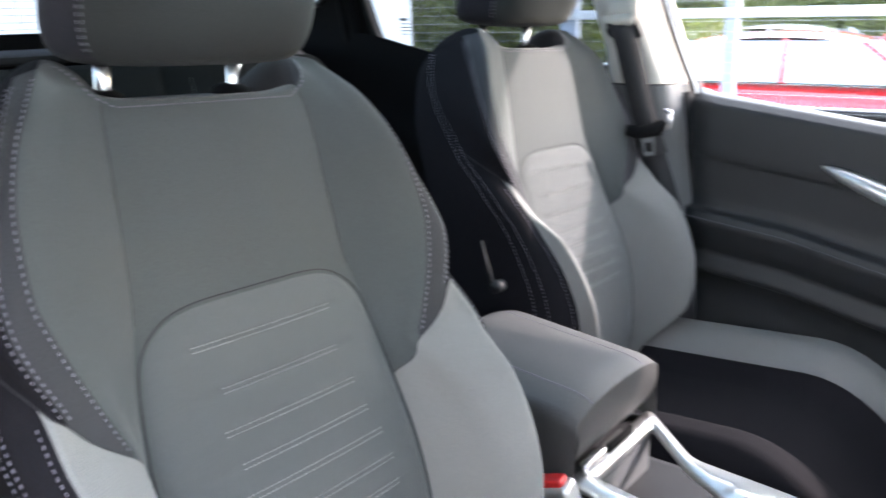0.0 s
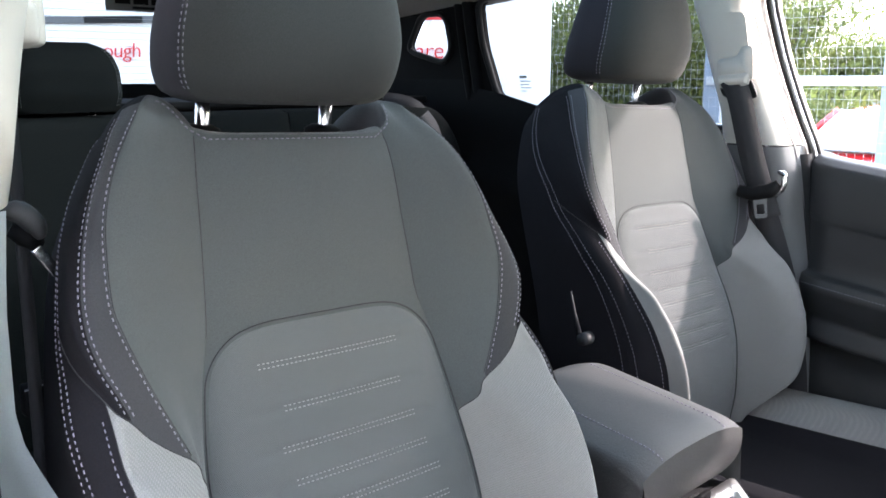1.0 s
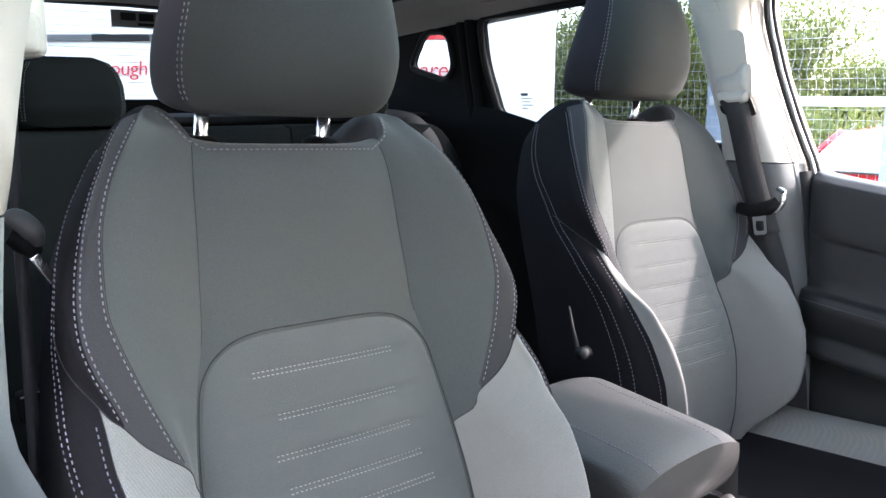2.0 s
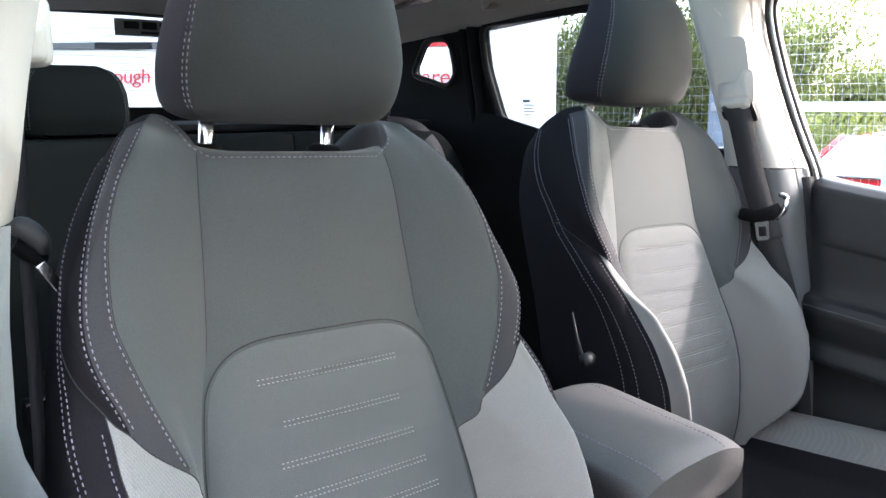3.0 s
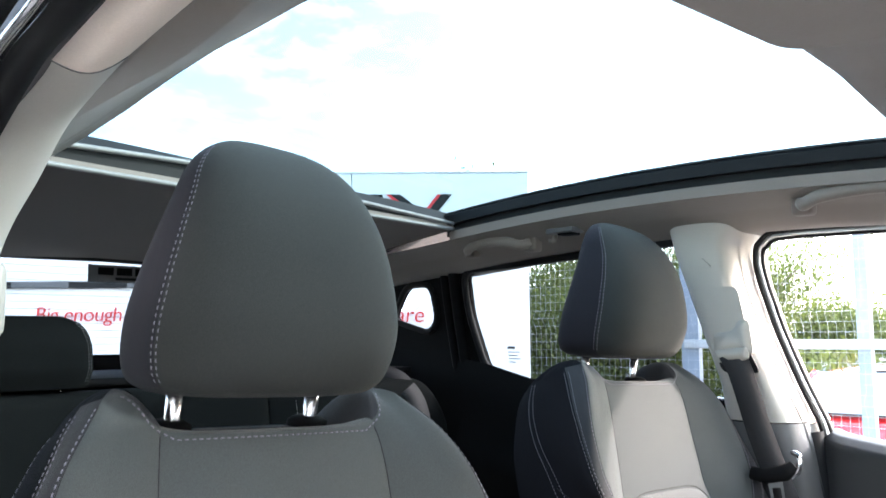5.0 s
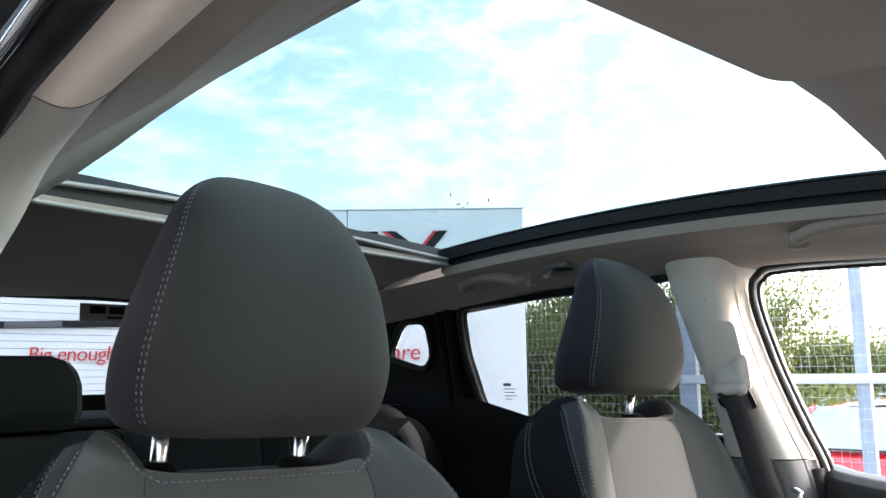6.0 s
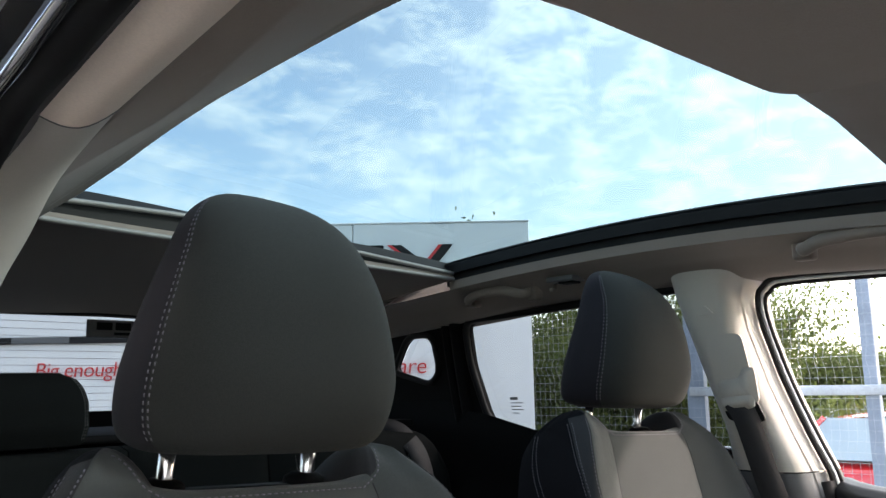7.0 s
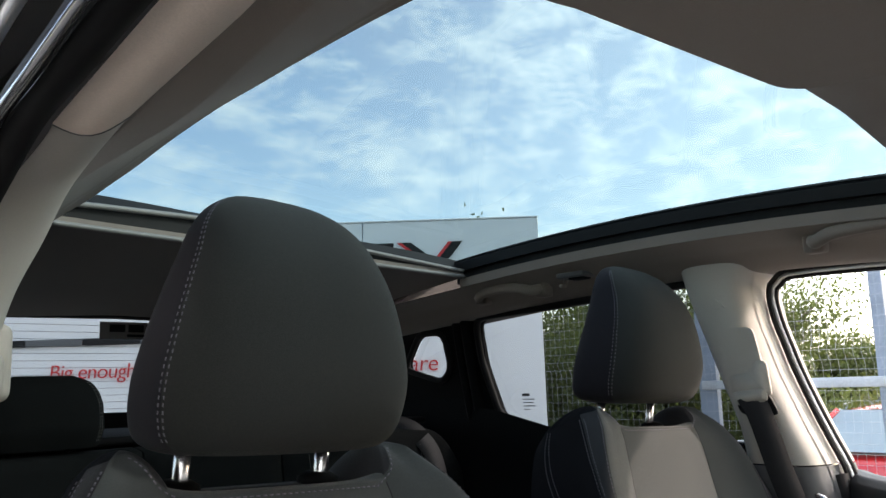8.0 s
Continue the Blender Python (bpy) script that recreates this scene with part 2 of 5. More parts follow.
def box(x0, x1, y0, y1, z0, z1, r=0.004, seg=2, m=None):
    """A box with rounded edges."""
    bm = bmesh.new()
    bmesh.ops.create_cube(bm, size=1.0)
    for v in bm.verts:
        v.co = Vector((x0 + (v.co.x + 0.5) * (x1 - x0), y0 + (v.co.y + 0.5) * (y1 - y0), z0 + (v.co.z + 0.5) * (z1 - z0)))
    if r:
        bmesh.ops.bevel(bm, geom=bm.edges[:], offset=r, segments=seg, affect="EDGES", profile=0.6)
    if m is not None:
        bm.transform(m)
    return bm


def tube(points, radius, sides=10, flat=1.0, caps=True):
    """A rod along points; radius may be one number or one for each point."""
    pts = [Vector(p) for p in points]
    radii = radius if isinstance(radius, (list, tuple)) else [radius] * len(pts)
    verts, faces = [], []
    up = Vector((0.13, 0.31, 0.94))
    for i, p in enumerate(pts):
        d = (pts[min(i + 1, len(pts) - 1)] - pts[max(i - 1, 0)]).normalized()
        s = d.cross(up).normalized()
        n = s.cross(d)
        for k in range(sides):
            a = 2 * math.pi * k / sides
            verts.append(p + s * math.cos(a) * radii[i] + n * math.sin(a) * radii[i] * flat)
    for i in range(len(pts) - 1):
        for k in range(sides):
            faces.append((i * sides + k, i * sides + (k + 1) % sides, (i + 1) * sides + (k + 1) % sides, (i + 1) * sides + k))
    if caps:
        faces.append(tuple(range(sides))[::-1])
        faces.append(tuple(range((len(pts) - 1) * sides, len(pts) * sides)))
    return verts, faces


def ribbon(points, normals, width, thick=0.0012):
    """A strap of even width along points, facing normals."""
    pts, verts, faces = [Vector(p) for p in points], [], []
    for i, p in enumerate(pts):
        d = (pts[min(i + 1, len(pts) - 1)] - pts[max(i - 1, 0)]).normalized()
        n = Vector(normals[i] if isinstance(normals, list) else normals).normalized()
        s = d.cross(n).normalized()
        n = s.cross(d)
        for a, c in ((-1, 1), (1, 1), (1, -1), (-1, -1)):
            verts.append(p + s * a * width / 2 + n * c * thick / 2)
    for i in range(len(pts) - 1):
        for k in range(4):
            faces.append((i * 4 + k, i * 4 + (k + 1) % 4, (i + 1) * 4 + (k + 1) % 4, (i + 1) * 4 + k))
    faces += [(3, 2, 1, 0), tuple(range(len(pts) * 4 - 4, len(pts) * 4))]
    return verts, faces


def smooth_line(points, n=8):
    """Points on a smooth curve through the given ones."""
    p = [Vector(q) for q in points]
    p = [2 * p[0] - p[1]] + p + [2 * p[-1] - p[-2]]
    out = []
    for i in range(1, len(p) - 2):
        for k in range(n):
            t = k / n
            out.append(0.5 * (2 * p[i] + (p[i + 1] - p[i - 1]) * t + (2 * p[i - 1] - 5 * p[i] + 4 * p[i + 1] - p[i + 2]) * t * t
                              + (3 * p[i] - p[i - 1] - 3 * p[i + 1] + p[i + 2]) * t ** 3))
    return out + [p[-2]]


def stitches(points, normal, length=0.0032, gap=0.0024, width=0.0010, lift=0.00025):
    """A row of short raised threads along a line on a surface. normal: a vector, or a function of the place."""
    pts = [Vector(p) for p in points]
    shapes, carry = [], 0.0
    for a, b in zip(pts, pts[1:]):
        d = b - a
        size = d.length
        if size < 1e-6:
            continue
        d /= size
        s = carry
        while s + length <= size + length * 0.6:
            n = Vector(normal(a) if callable(normal) else normal).normalized()
            side = d.cross(n).normalized() * width / 2
            p, q = a + d * s, a + d * (s + length)
            low, high = -n * 0.0008, n * lift
            mid = (p + q) / 2
            v = [p + side + low, p - side + low, q - side + low, q + side + low, mid + side * 0.9 + high, mid - side * 0.9 + high,
                 p * 0.8 + mid * 0.2 + side * 0.8 + high * 0.7, p * 0.8 + mid * 0.2 - side * 0.8 + high * 0.7,
                 q * 0.8 + mid * 0.2 + side * 0.8 + high * 0.7, q * 0.8 + mid * 0.2 - side * 0.8 + high * 0.7]
            shapes.append((v, [(6, 7, 5, 4), (4, 5, 9, 8), (0, 1, 7, 6), (8, 9, 2, 3), (0, 6, 4, 8, 3), (1, 2, 9, 5, 7)]))
            s += length + gap
        carry = s - size
    return joined(*shapes) if shapes else ([], [])


def interp(z, table):
    """A value from rows of (z, value), smoothly."""
    zs = [r[0] for r in table]
    if z <= zs[0]:
        return table[0][1]
    if z >= zs[-1]:
        return table[-1][1]
    for (z0, v0), (z1, v1) in zip(table, table[1:]):
        if z <= z1:
            t = (z - z0) / (z1 - z0)
            return v0 + (v1 - v0) * t


def filled(loops, to_world, thick):
    """A flat panel with holes: the first loop is its outline, the others are openings; thick along its normal."""
    bm = bmesh.new()
    edges = []
    for loop in loops:
        vs = [bm.verts.new((*p, 0)) for p in loop]
        edges += [bm.edges.new((vs[i], vs[(i + 1) % len(vs)])) for i in range(len(vs))]
    bmesh.ops.triangle_fill(bm, edges=edges, use_beauty=True)
    bmesh.ops.recalc_face_normals(bm, faces=bm.faces[:])
    top = bmesh.ops.extrude_face_region(bm, geom=bm.faces[:])
    for v in top["geom"]:
        if isinstance(v, bmesh.types.BMVert):
            v.co.z += thick
    for v in bm.verts:
        v.co = Vector(to_world(*v.co))
    bmesh.ops.recalc_face_normals(bm, faces=bm.faces[:])
    return bm


def round_loop(points, r=0.02, n=5):
    """An outline with rounded corners."""
    out = []
    p = [Vector((*q, 0)) for q in points]
    for i in range(len(p)):
        a, b, c = p[i - 1], p[i], p[(i + 1) % len(p)]
        ra = min(r, (a - b).length * 0.45, (c - b).length * 0.45)
        s, e = b + (a - b).normalized() * ra, b + (c - b).normalized() * ra
        for k in range(n + 1):
            t = k / n
            q = s * (1 - t) ** 2 + b * 2 * t * (1 - t) + e * t * t
            out.append((q.x, q.y))
    return out


# ---------------------------------------------------------------- the ground and what lies outside
def ground_z(x):
    """The yard beyond the fence lies lower."""
    k = min(1.0, max(0.0, (x - 5.7) / 1.6))
    return -0.5 * k * k * (3 - 2 * k)


def ground_sheet():
    xs = [-350, -120, -40, -15, -5, 0, 3] + [5.6 + 0.2 * k for k in range(10)] + [9, 14, 25, 60, 150, 350]
    def at(a, b):
        x = xs[int(round(a * (len(xs) - 1)))]
        return (x, (b - 0.5) * 700, ground_z(x))
    tagged(part("ground", grid(len(xs) - 1, 40, at), ASPHALT, smooth=False), "pale worn tarmac car park sloping to a lower yard", "ground", kind="structure")


ground_sheet()

# the white signboard wall: a plane whose normal, seen from the car, points back to it
WALL_AZ, WALL_FAR = radians(44), 6.6
WALL_MID = Vector((-0.713 + math.sin(WALL_AZ) * WALL_FAR, 0.082 + math.cos(WALL_AZ) * WALL_FAR, 0))
WALL_RIGHT = Vector((math.cos(WALL_AZ), -math.sin(WALL_AZ), 0))
WALL_BACK = Vector((math.sin(WALL_AZ), math.cos(WALL_AZ), 0))


def on_wall(s, z, lift=0.0):
    return WALL_MID + WALL_RIGHT * s + Vector((0, 0, z)) - WALL_BACK * lift


def wall_box(name, s0, s1, z0, z1, lift0, lift1, material, parent, label="", r=0.004):
    turn = Matrix.Translation(WALL_MID) @ Matrix((WALL_RIGHT, -WALL_BACK, (0, 0, 1))).transposed().to_4x4()
    return part(name, box(s0, s1, lift0, lift1, z0, z1, r, 1, turn), material, parent, label, smooth=False)


def lettering(body, s, z, size, material, parent, name, squeeze=0.95):
    cu = bpy.data.curves.new(name, "FONT")
    cu.body, cu.size, cu.extrude, cu.shear, cu.space_character, cu.offset = body, size, 0.004, 0.10, squeeze, -0.0015
    ob = new(name, cu)
    cu.materials.append(material)
    p = on_wall(s, z, 0.012)
    ob.matrix_world = Matrix.Translation(p) @ Matrix((WALL_RIGHT, (0, 0, 1), -WALL_BACK)).transposed().to_4x4()
    ob.parent = parent
    return ob


def sign_wall():
    root = thing("sign_wall", "tall white clad wall with red handwritten lettering", "sign wall", kind="structure")
    edges = [-9.0, -7.2, -5.4, -3.95, -2.2, -0.75, 0.668]
    for a, b in zip(edges, edges[1:]):
        wall_box("panel", a + 0.003, b - 0.003, 0.0, 2.56, -0.12, 0.0, WHITE_WALL, root)
    for k in range(9):
        wall_box("dark_band", -6.2 + k * 0.46, -6.2 + k * 0.46 + 0.459, 1.645, 1.70, 0.004, 0.03, WALL_BLACK if k % 2 else DARK_GREY, root)
    wall_box("coping", -9.0, 0.67, 2.562, 2.574, -0.13, 0.010, WHITE_WALL, root)
    lettering("Big enough", -3.25, 1.385, 0.165, WALL_RED, root, "lettering")
    lettering("care", -0.475, 1.365, 0.185, WALL_RED, root, "lettering")
    wall_box("red_square", -0.375, -0.18, 1.655, 1.90, 0.004, 0.012, WALL_RED, root)
    # slanted black and red strokes of the emblem near the top
    for s, lean, mat, wd in ((-0.475, 0.175, WALL_RED, 0.035), (-0.440, 0.175, WALL_BLACK, 0.08), (-0.06, -0.11, WALL_RED, 0.03), (-0.03, -0.11, WALL_BLACK, 0.085)):
        v = [on_wall(s + o, z, l) for l in (0.004, 0.014) for z, o in ((2.25, lean), (2.25, lean + wd), (2.387, wd), (2.387, 0))]
        part("emblem_stroke", (v, [(0, 1, 2, 3), (7, 6, 5, 4), (0, 4, 5, 1), (1, 5, 6, 2), (2, 6, 7, 3), (3, 7, 4, 0)]), mat, root, smooth=False)
    wall_box("emblem_stroke", -1.10, -0.50, 2.355, 2.387, 0.004, 0.014, WALL_BLACK, root)


sign_wall()


def bounce_wall():
    """An unseen pale wall, added beyond the open driver's door to bounce light inside."""
    root = part("wall_yard", box(-3.4, -3.1, -7.0, 3.4, -0.05, 4.6, 0.02), BOUNCE_GREY, smooth=False)
    tagged(root, "unseen pale wall added to bounce light onto the driver's seat", "building wall", kind="structure")


bounce_wall()

FENCE_X = 5.4


def fence():
    root = thing("mesh_fence", "galvanised welded mesh security fence with blue-grey posts", "fence", at=(FENCE_X, 2, 0))
    for y, w in ((-1.6, 0.04), (-0.6, 0.04), (0.82, 0.04), (2.235, 0.045), (3.56, 0.075)):
        hang(part("post", box(FENCE_X - 0.03, FENCE_X + 0.03, y - w, y + w, 0, 2.6, 0.006), POST_BLUE), root)
    for z, h in ((1.185, 0.035), (2.45, 0.025), (0.12, 0.025)):
        hang(part("rail", box(FENCE_X - 0.055, FENCE_X - 0.032, -1.6, 3.6, z - h, z + h, 0.005), GALV), root)
    shapes = []

    def wire(p, q, r=0.0022):
        shapes.append(tube([p, q], r, 4, caps=False))
    def fold(z):
        k = z % 0.62
        return -0.05 * max(0.0, 1 - abs(k - 0.16) / 0.09)
    y = -1.6
    while y < 5.9:
        zs = [0.1]
        while zs[-1] < 2.5:
            k = zs[-1] // 0.62 * 0.62
            nxt = [k + o for o in (0.07, 0.16, 0.25, 0.69) if k + o > zs[-1] + 1e-6][0]
            zs.append(min(nxt, 2.5))
        shapes.append(tube([(FENCE_X + fold(z) - 0.06, y, z) for z in zs], 0.0010, 4, caps=False))
        y += 0.058
    z = 0.12
    while z < 2.5:
        wire((FENCE_X + fold(z) - 0.063, -1.6, z), (FENCE_X + fold(z) - 0.063, 5.9, z), 0.0010)
        z += 0.072
    ob = hang(part("wire_mesh", joined(*shapes), GALV), root)
    ob["kind"] = "stuff"


fence()


def tree(x, y, height, spread, seed, leaves=42000):
    rng = random.Random(seed)
    root = thing("tree", "leafy green tree beyond the mesh fence", "tree", "trees behind the fence", at=(x, y, ground_z(x)))
    trunk_h = height * 0.42
    bend = [Vector((x + rng.uniform(-0.1, 0.1) * k, y + rng.uniform(-0.1, 0.1) * k, ground_z(x) + trunk_h * k / 4)) for k in range(5)]
    shapes = [tube(bend, [0.16 - 0.02 * k for k in range(5)], 9)]
    tips = []
    for k in range(19):
        base = bend[2 + k % 3]
        a, rise = rng.uniform(0, 6.28), rng.uniform(0.15, 0.62)
        tip = Vector((x + math.cos(a) * spread * rng.uniform(0.4, 0.9), y + math.sin(a) * spread * rng.uniform(0.4, 0.9), base.z + height * rise))
        mid = (base + tip) / 2 + Vector((rng.uniform(-0.2, 0.2), rng.uniform(-0.2, 0.2), 0.25))
        shapes.append(tube([base, mid, tip], [0.07, 0.045, 0.012], 6))
        tips += [tip, mid, (mid + tip) / 2]
    hang(part("trunk", joined(*shapes), BARK), root)
    verts, faces = [], []
    for k in range(leaves):
        c = tips[rng.randrange(len(tips))]
        p = c + Vector((rng.gauss(0, 0.31), rng.gauss(0, 0.31), max(-0.65, min(0.45, rng.gauss(0, 0.26)))))
        size = rng.uniform(0.022, 0.044)
        m = Euler((rng.uniform(0, 6.28), rng.uniform(0, 6.28), rng.uniform(0, 6.28))).to_matrix()
        n = len(verts)
        verts += [p + m @ Vector(q) * size for q in ((-1, 0, 0), (-0.2, -0.55, 0.12), (1, 0, 0), (-0.2, 0.55, 0.12))]
        faces += [(n, n + 1, n + 2), (n, n + 2, n + 3)]
    ob = hang(part("crown", (verts, faces), LEAF, smooth=False), root)
    return root


for k, (x, y, h, s) in enumerate(((9.5, 8.6, 2.9, 1.3), (8.4, 6.6, 2.5, 1.2), (10.5, 5.9, 3.0, 1.3), (12.5, 4.7, 2.2, 1.3), (13.5, 3.2, 2.5, 1.5),
                                  (9.0, 11.5, 2.9, 1.5), (12.5, 8.8, 3.2, 1.7), (14.5, 0.6, 2.6, 1.4), (7.2, 7.7, 3.55, 0.35))):
    tree(x, y, h, s, 11 + k, 42000 if s > 0.5 else 3500)


def hedge():
    rng = random.Random(5)
    verts, faces = [], []
    for k in range(62000):
        p = Vector((8.6 + rng.uniform(-0.5, 1.0), rng.uniform(3.4, 13.0), rng.uniform(0.0, 1.0) ** 0.8 * (1.35 + 0.35 * math.sin(k % 17)) - 0.5))
        size = rng.uniform(0.022, 0.044)
        m = Euler((rng.uniform(0, 6.28), rng.uniform(0, 6.28), rng.uniform(0, 6.28))).to_matrix()
        n = len(verts)
        verts += [p + m @ Vector(q) * size for q in ((-1, 0, 0), (-0.2, -0.55, 0.12), (1, 0, 0), (-0.2, 0.55, 0.12))]
        faces += [(n, n + 1, n + 2), (n, n + 2, n + 3)]
    tagged(part("hedge", (verts, faces), LEAF, smooth=False), "dense green hedge behind the mesh fence", "hedge", kind="stuff")


hedge()


def parked_car(x, y, turn, paint, label, scale=1.0):
    """A small hatchback: body, glasshouse panes, lamps and wheels."""
    root = thing("parked_car", label, "car", "parked cars")
    W = 0.84
    prof = [(-1.95, 0.45, 0.62, 0.75), (-1.90, 0.32, 0.80, 0.80), (-1.4, 0.24, 0.92, W), (-0.75, 0.22, 0.98, W), (0.6, 0.22, 1.0, W), (1.5, 0.24, 0.98, W), (1.85, 0.32, 0.95, 0.80), (1.95, 0.45, 0.80, 0.74)]

    def hull(a, b):
        k = a * (len(prof) - 1)
        i = min(int(k), len(prof) - 2)
        f = k - i
        s, lo, hi, w = [prof[i][c] * (1 - f) + prof[i + 1][c] * f for c in range(4)]
        t = 2 * math.pi * b
        cx, cz = math.copysign(abs(math.cos(t)) ** 0.5, math.cos(t)), math.copysign(abs(math.sin(t)) ** 0.45, math.sin(t))
        return (s, cx * w, (lo + hi) / 2 + cz * (hi - lo) / 2)
    body = grid(28, 24, hull)
    rim0, rim1 = [29 * j for j in range(24)], [29 * j + 28 for j in range(24)]
    body[1].append(tuple(rim0)); body[1].append(tuple(rim1[::-1]))
    b = part("body", body, paint, root)
    def roof(a, c):
        s = -0.42 + a * 1.72
        z = interp(s, [(-0.42, 1.38), (-0.1, 1.455), (0.4, 1.475), (1.0, 1.44), (1.3, 1.39)])
        u = (c - 0.5) * 2
        return (s, u * 0.60, z - 0.05 * abs(u) ** 3)
    part("roof", grid(10, 8, roof), paint, root)
    def pane(name, q):
        n = len(q)
        part(name, (q, [tuple(range(n))]), CAR_GLASS, root, smooth=False)
    pane("windscreen", [(-0.98, -0.72, 0.98), (-0.98, 0.72, 0.98), (-0.41, 0.59, 1.37), (-0.41, -0.59, 1.37)])
    pane("rear_window", [(1.68, 0.68, 1.0), (1.68, -0.68, 1.0), (1.31, -0.59, 1.38), (1.31, 0.59, 1.38)])
    for sgn in (-1, 1):
        for y0, y1, t0, t1 in ((-0.92, 0.22, -0.40, 0.24), (0.28, 1.60, 0.29, 1.28)):
            q = [(y0, sgn * 0.745, 0.99), (y1, sgn * 0.745, 0.99), (t1, sgn * 0.60, 1.385), (t0, sgn * 0.60, 1.385)]
            pane("side_window", q if sgn > 0 else q[::-1])
        for p, q in (((-1.0, 0.97), (-0.42, 1.39)), ((0.25, 0.98), (0.265, 1.40)), ((1.68, 0.98), (1.30, 1.39))):
            part("pillar", tube([(p[0], sgn * 0.735, p[1]), (q[0], sgn * 0.598, q[1])], 0.03, 6), paint, root)
        for wy in (-1.2, 1.2):
            wheel = part("wheel", tube([(wy, sgn * 0.66, 0.31), (wy, sgn * 0.85, 0.31)], 0.31, 24), TYRE, root)
            part("rim", tube([(wy, sgn * 0.80, 0.31), (wy, sgn * 0.857, 0.31)], 0.20, 18), SILVER, wheel)
        part("headlight", box(-1.93, -1.72, sgn * 0.48 - 0.16, sgn * 0.48 + 0.16, 0.64, 0.76, 0.04), CHROME, root)
    part("inner_shade", box(-0.75, 1.45, -0.62, 0.62, 0.96, 1.25, 0.05), CAR_GLASS, root)
    root.matrix_world = pose(x, y, ground_z(x), 0, 0, turn)
    return root


parked_car(8.6, 2.35, 92, CAR_RED, "red hatchback parked beyond the mesh fence")
parked_car(11.6, 3.4, 88, CAR_WHITE, "white hatchback parked behind the red one")

# ---------------------------------------------------------------- the car's shell
X_MID = 0.02


def side_x(z):
    return 0.66 + 0.20 * (1.28 - z) if z > 1.0 else 0.716


def arch(y):
    return -0.085 * (y - 0.85) ** 2


REAR_WINDOW = [(0.765, 1.110), (1.218, 1.150), (1.34, 1.158), (1.404, 1.178), (1.432, 1.30), (1.430, 1.396), (1.237, 1.402), (0.815, 1.418)]
QUARTER = [(1.585, 1.262), (1.715, 1.294), (1.642, 1.376), (1.556, 1.374), (1.550, 1.295)]


def side_wall(sgn, name, label):
    """Upper side trim behind the front doors, with its two window openings; the lower part closes the cabin."""
    outline = [(0.745, 1.060), (1.25, 1.12), (1.42, 1.15), (2.02, 1.16), (1.93, 1.41), (1.50, 1.425), (1.2, 1.43), (0.79, 1.44)]
    loops = [outline, round_loop(REAR_WINDOW, 0.022), round_loop(QUARTER, 0.03)]

    def to_world(y, z, t):
        return (X_MID + sgn * (side_x(z) + t), y, z)
    ob = part(name, filled(loops, to_world, 0.010), BLACK, smooth=False)
    tagged(ob, label, "car side trim", kind="structure")
    # raised frame round the rear door opening and round the quarter pane
    for nm, loop, r, off in (("door_frame_seal", REAR_WINDOW, 0.009, 0.0), ("quarter_frame", QUARTER, 0.008, 0.0)):
        cy, cz = sum(p[0] for p in loop) / len(loop), sum(p[1] for p in loop) / len(loop)
        pts = [(cy + (p[0] - cy) * 1.04, cz + (p[1] - cz) * 1.05) for p in round_loop(loop, 0.03)]
        line = [(X_MID + sgn * (side_x(z) - 0.004), y, z) for y, z in pts]
        part(nm, tube(line + line[:2], r, 6, caps=False), RUBBER, ob)
    for nm, loop in (("rear_door_pane", REAR_WINDOW), ("quarter_pane", QUARTER)):
        cy, cz = sum(p[0] for p in loop) / len(loop), sum(p[1] for p in loop) / len(loop)
        v = [(X_MID + sgn * (side_x(z) + 0.013), cy + (y - cy) * 1.03, cz + (z - cz) * 1.03) for y, z in round_loop(loop, 0.02)]
        part(nm, (v, [tuple(range(len(v)))]), REAR_PANE, ob, smooth=False)
    # upright ridges of the door opening behind the rear door pane
    for y, r in ((1.462, 0.014), (1.495, 0.010)):
        part("opening_ridge", tube([(X_MID + sgn * (side_x(z) - 0.006), y + 0.012 * math.sin((z - 1.0) * 6), z) for z in np.linspace(0.62, 1.42, 12)], r, 8), BLACK, ob)
    # belt line pad and the door card below it
    def card(a, b):
        y = 0.86 + a * 0.62
        z = 0.42 + b * (interp(y, [(0.86, 1.105), (1.218, 1.150), (1.40, 1.19), (1.48, 1.20)]) - 0.42)
        inn = 0.02 * math.sin(b * math.pi) + 0.022 * math.exp(-((b - 0.72) / 0.06) ** 2)
        return (X_MID + sgn * (0.715 - 0.055 * b - inn), y, z)
    part("door_card", grid(18, 40, card), BLACK, ob)
    def quarter_trim(a, b):
        y = 1.48 + a * 0.56
        z = 0.42 + b * 0.80
        return (X_MID + sgn * (0.70 - 0.03 * b - 0.05 * a * a - 0.02 * math.sin(b * 3.1)), y, z)
    part("quarter_trim", grid(12, 16, quarter_trim), BLACK, ob)
    part("outer_panel", box(X_MID + sgn * 0.80 - 0.02, X_MID + sgn * 0.80 + 0.02, 0.72, 2.1, 0.3, 1.13, 0.01), BODY_PAINT, ob)
    return ob


side_wall(1, "wall_left", "black plastic rear side trim with two windows")
side_wall(-1, "wall_right", "black plastic rear side trim beside the driver's door")


def window_sticker():
    """Small printed approval mark at the foot of the rear door pane: unreadable, so bars."""
    root = thing("glass_marking", "tiny dark printed marking on the rear door glass", "window marking")
    for k, (w, h) in enumerate(((0.022, 0.006), (0.036, 0.002), (0.03, 0.002), (0.036, 0.002), (0.02, 0.002))):
        z = 1.222 - k * 0.0075
        part("marking_bar", box(X_MID + side_x(z) + 0.012, X_MID + side_x(z) + 0.0135, 1.352 - w, 1.352, z, z + h, 0), DARK_GREY, root, smooth=False)


window_sticker()


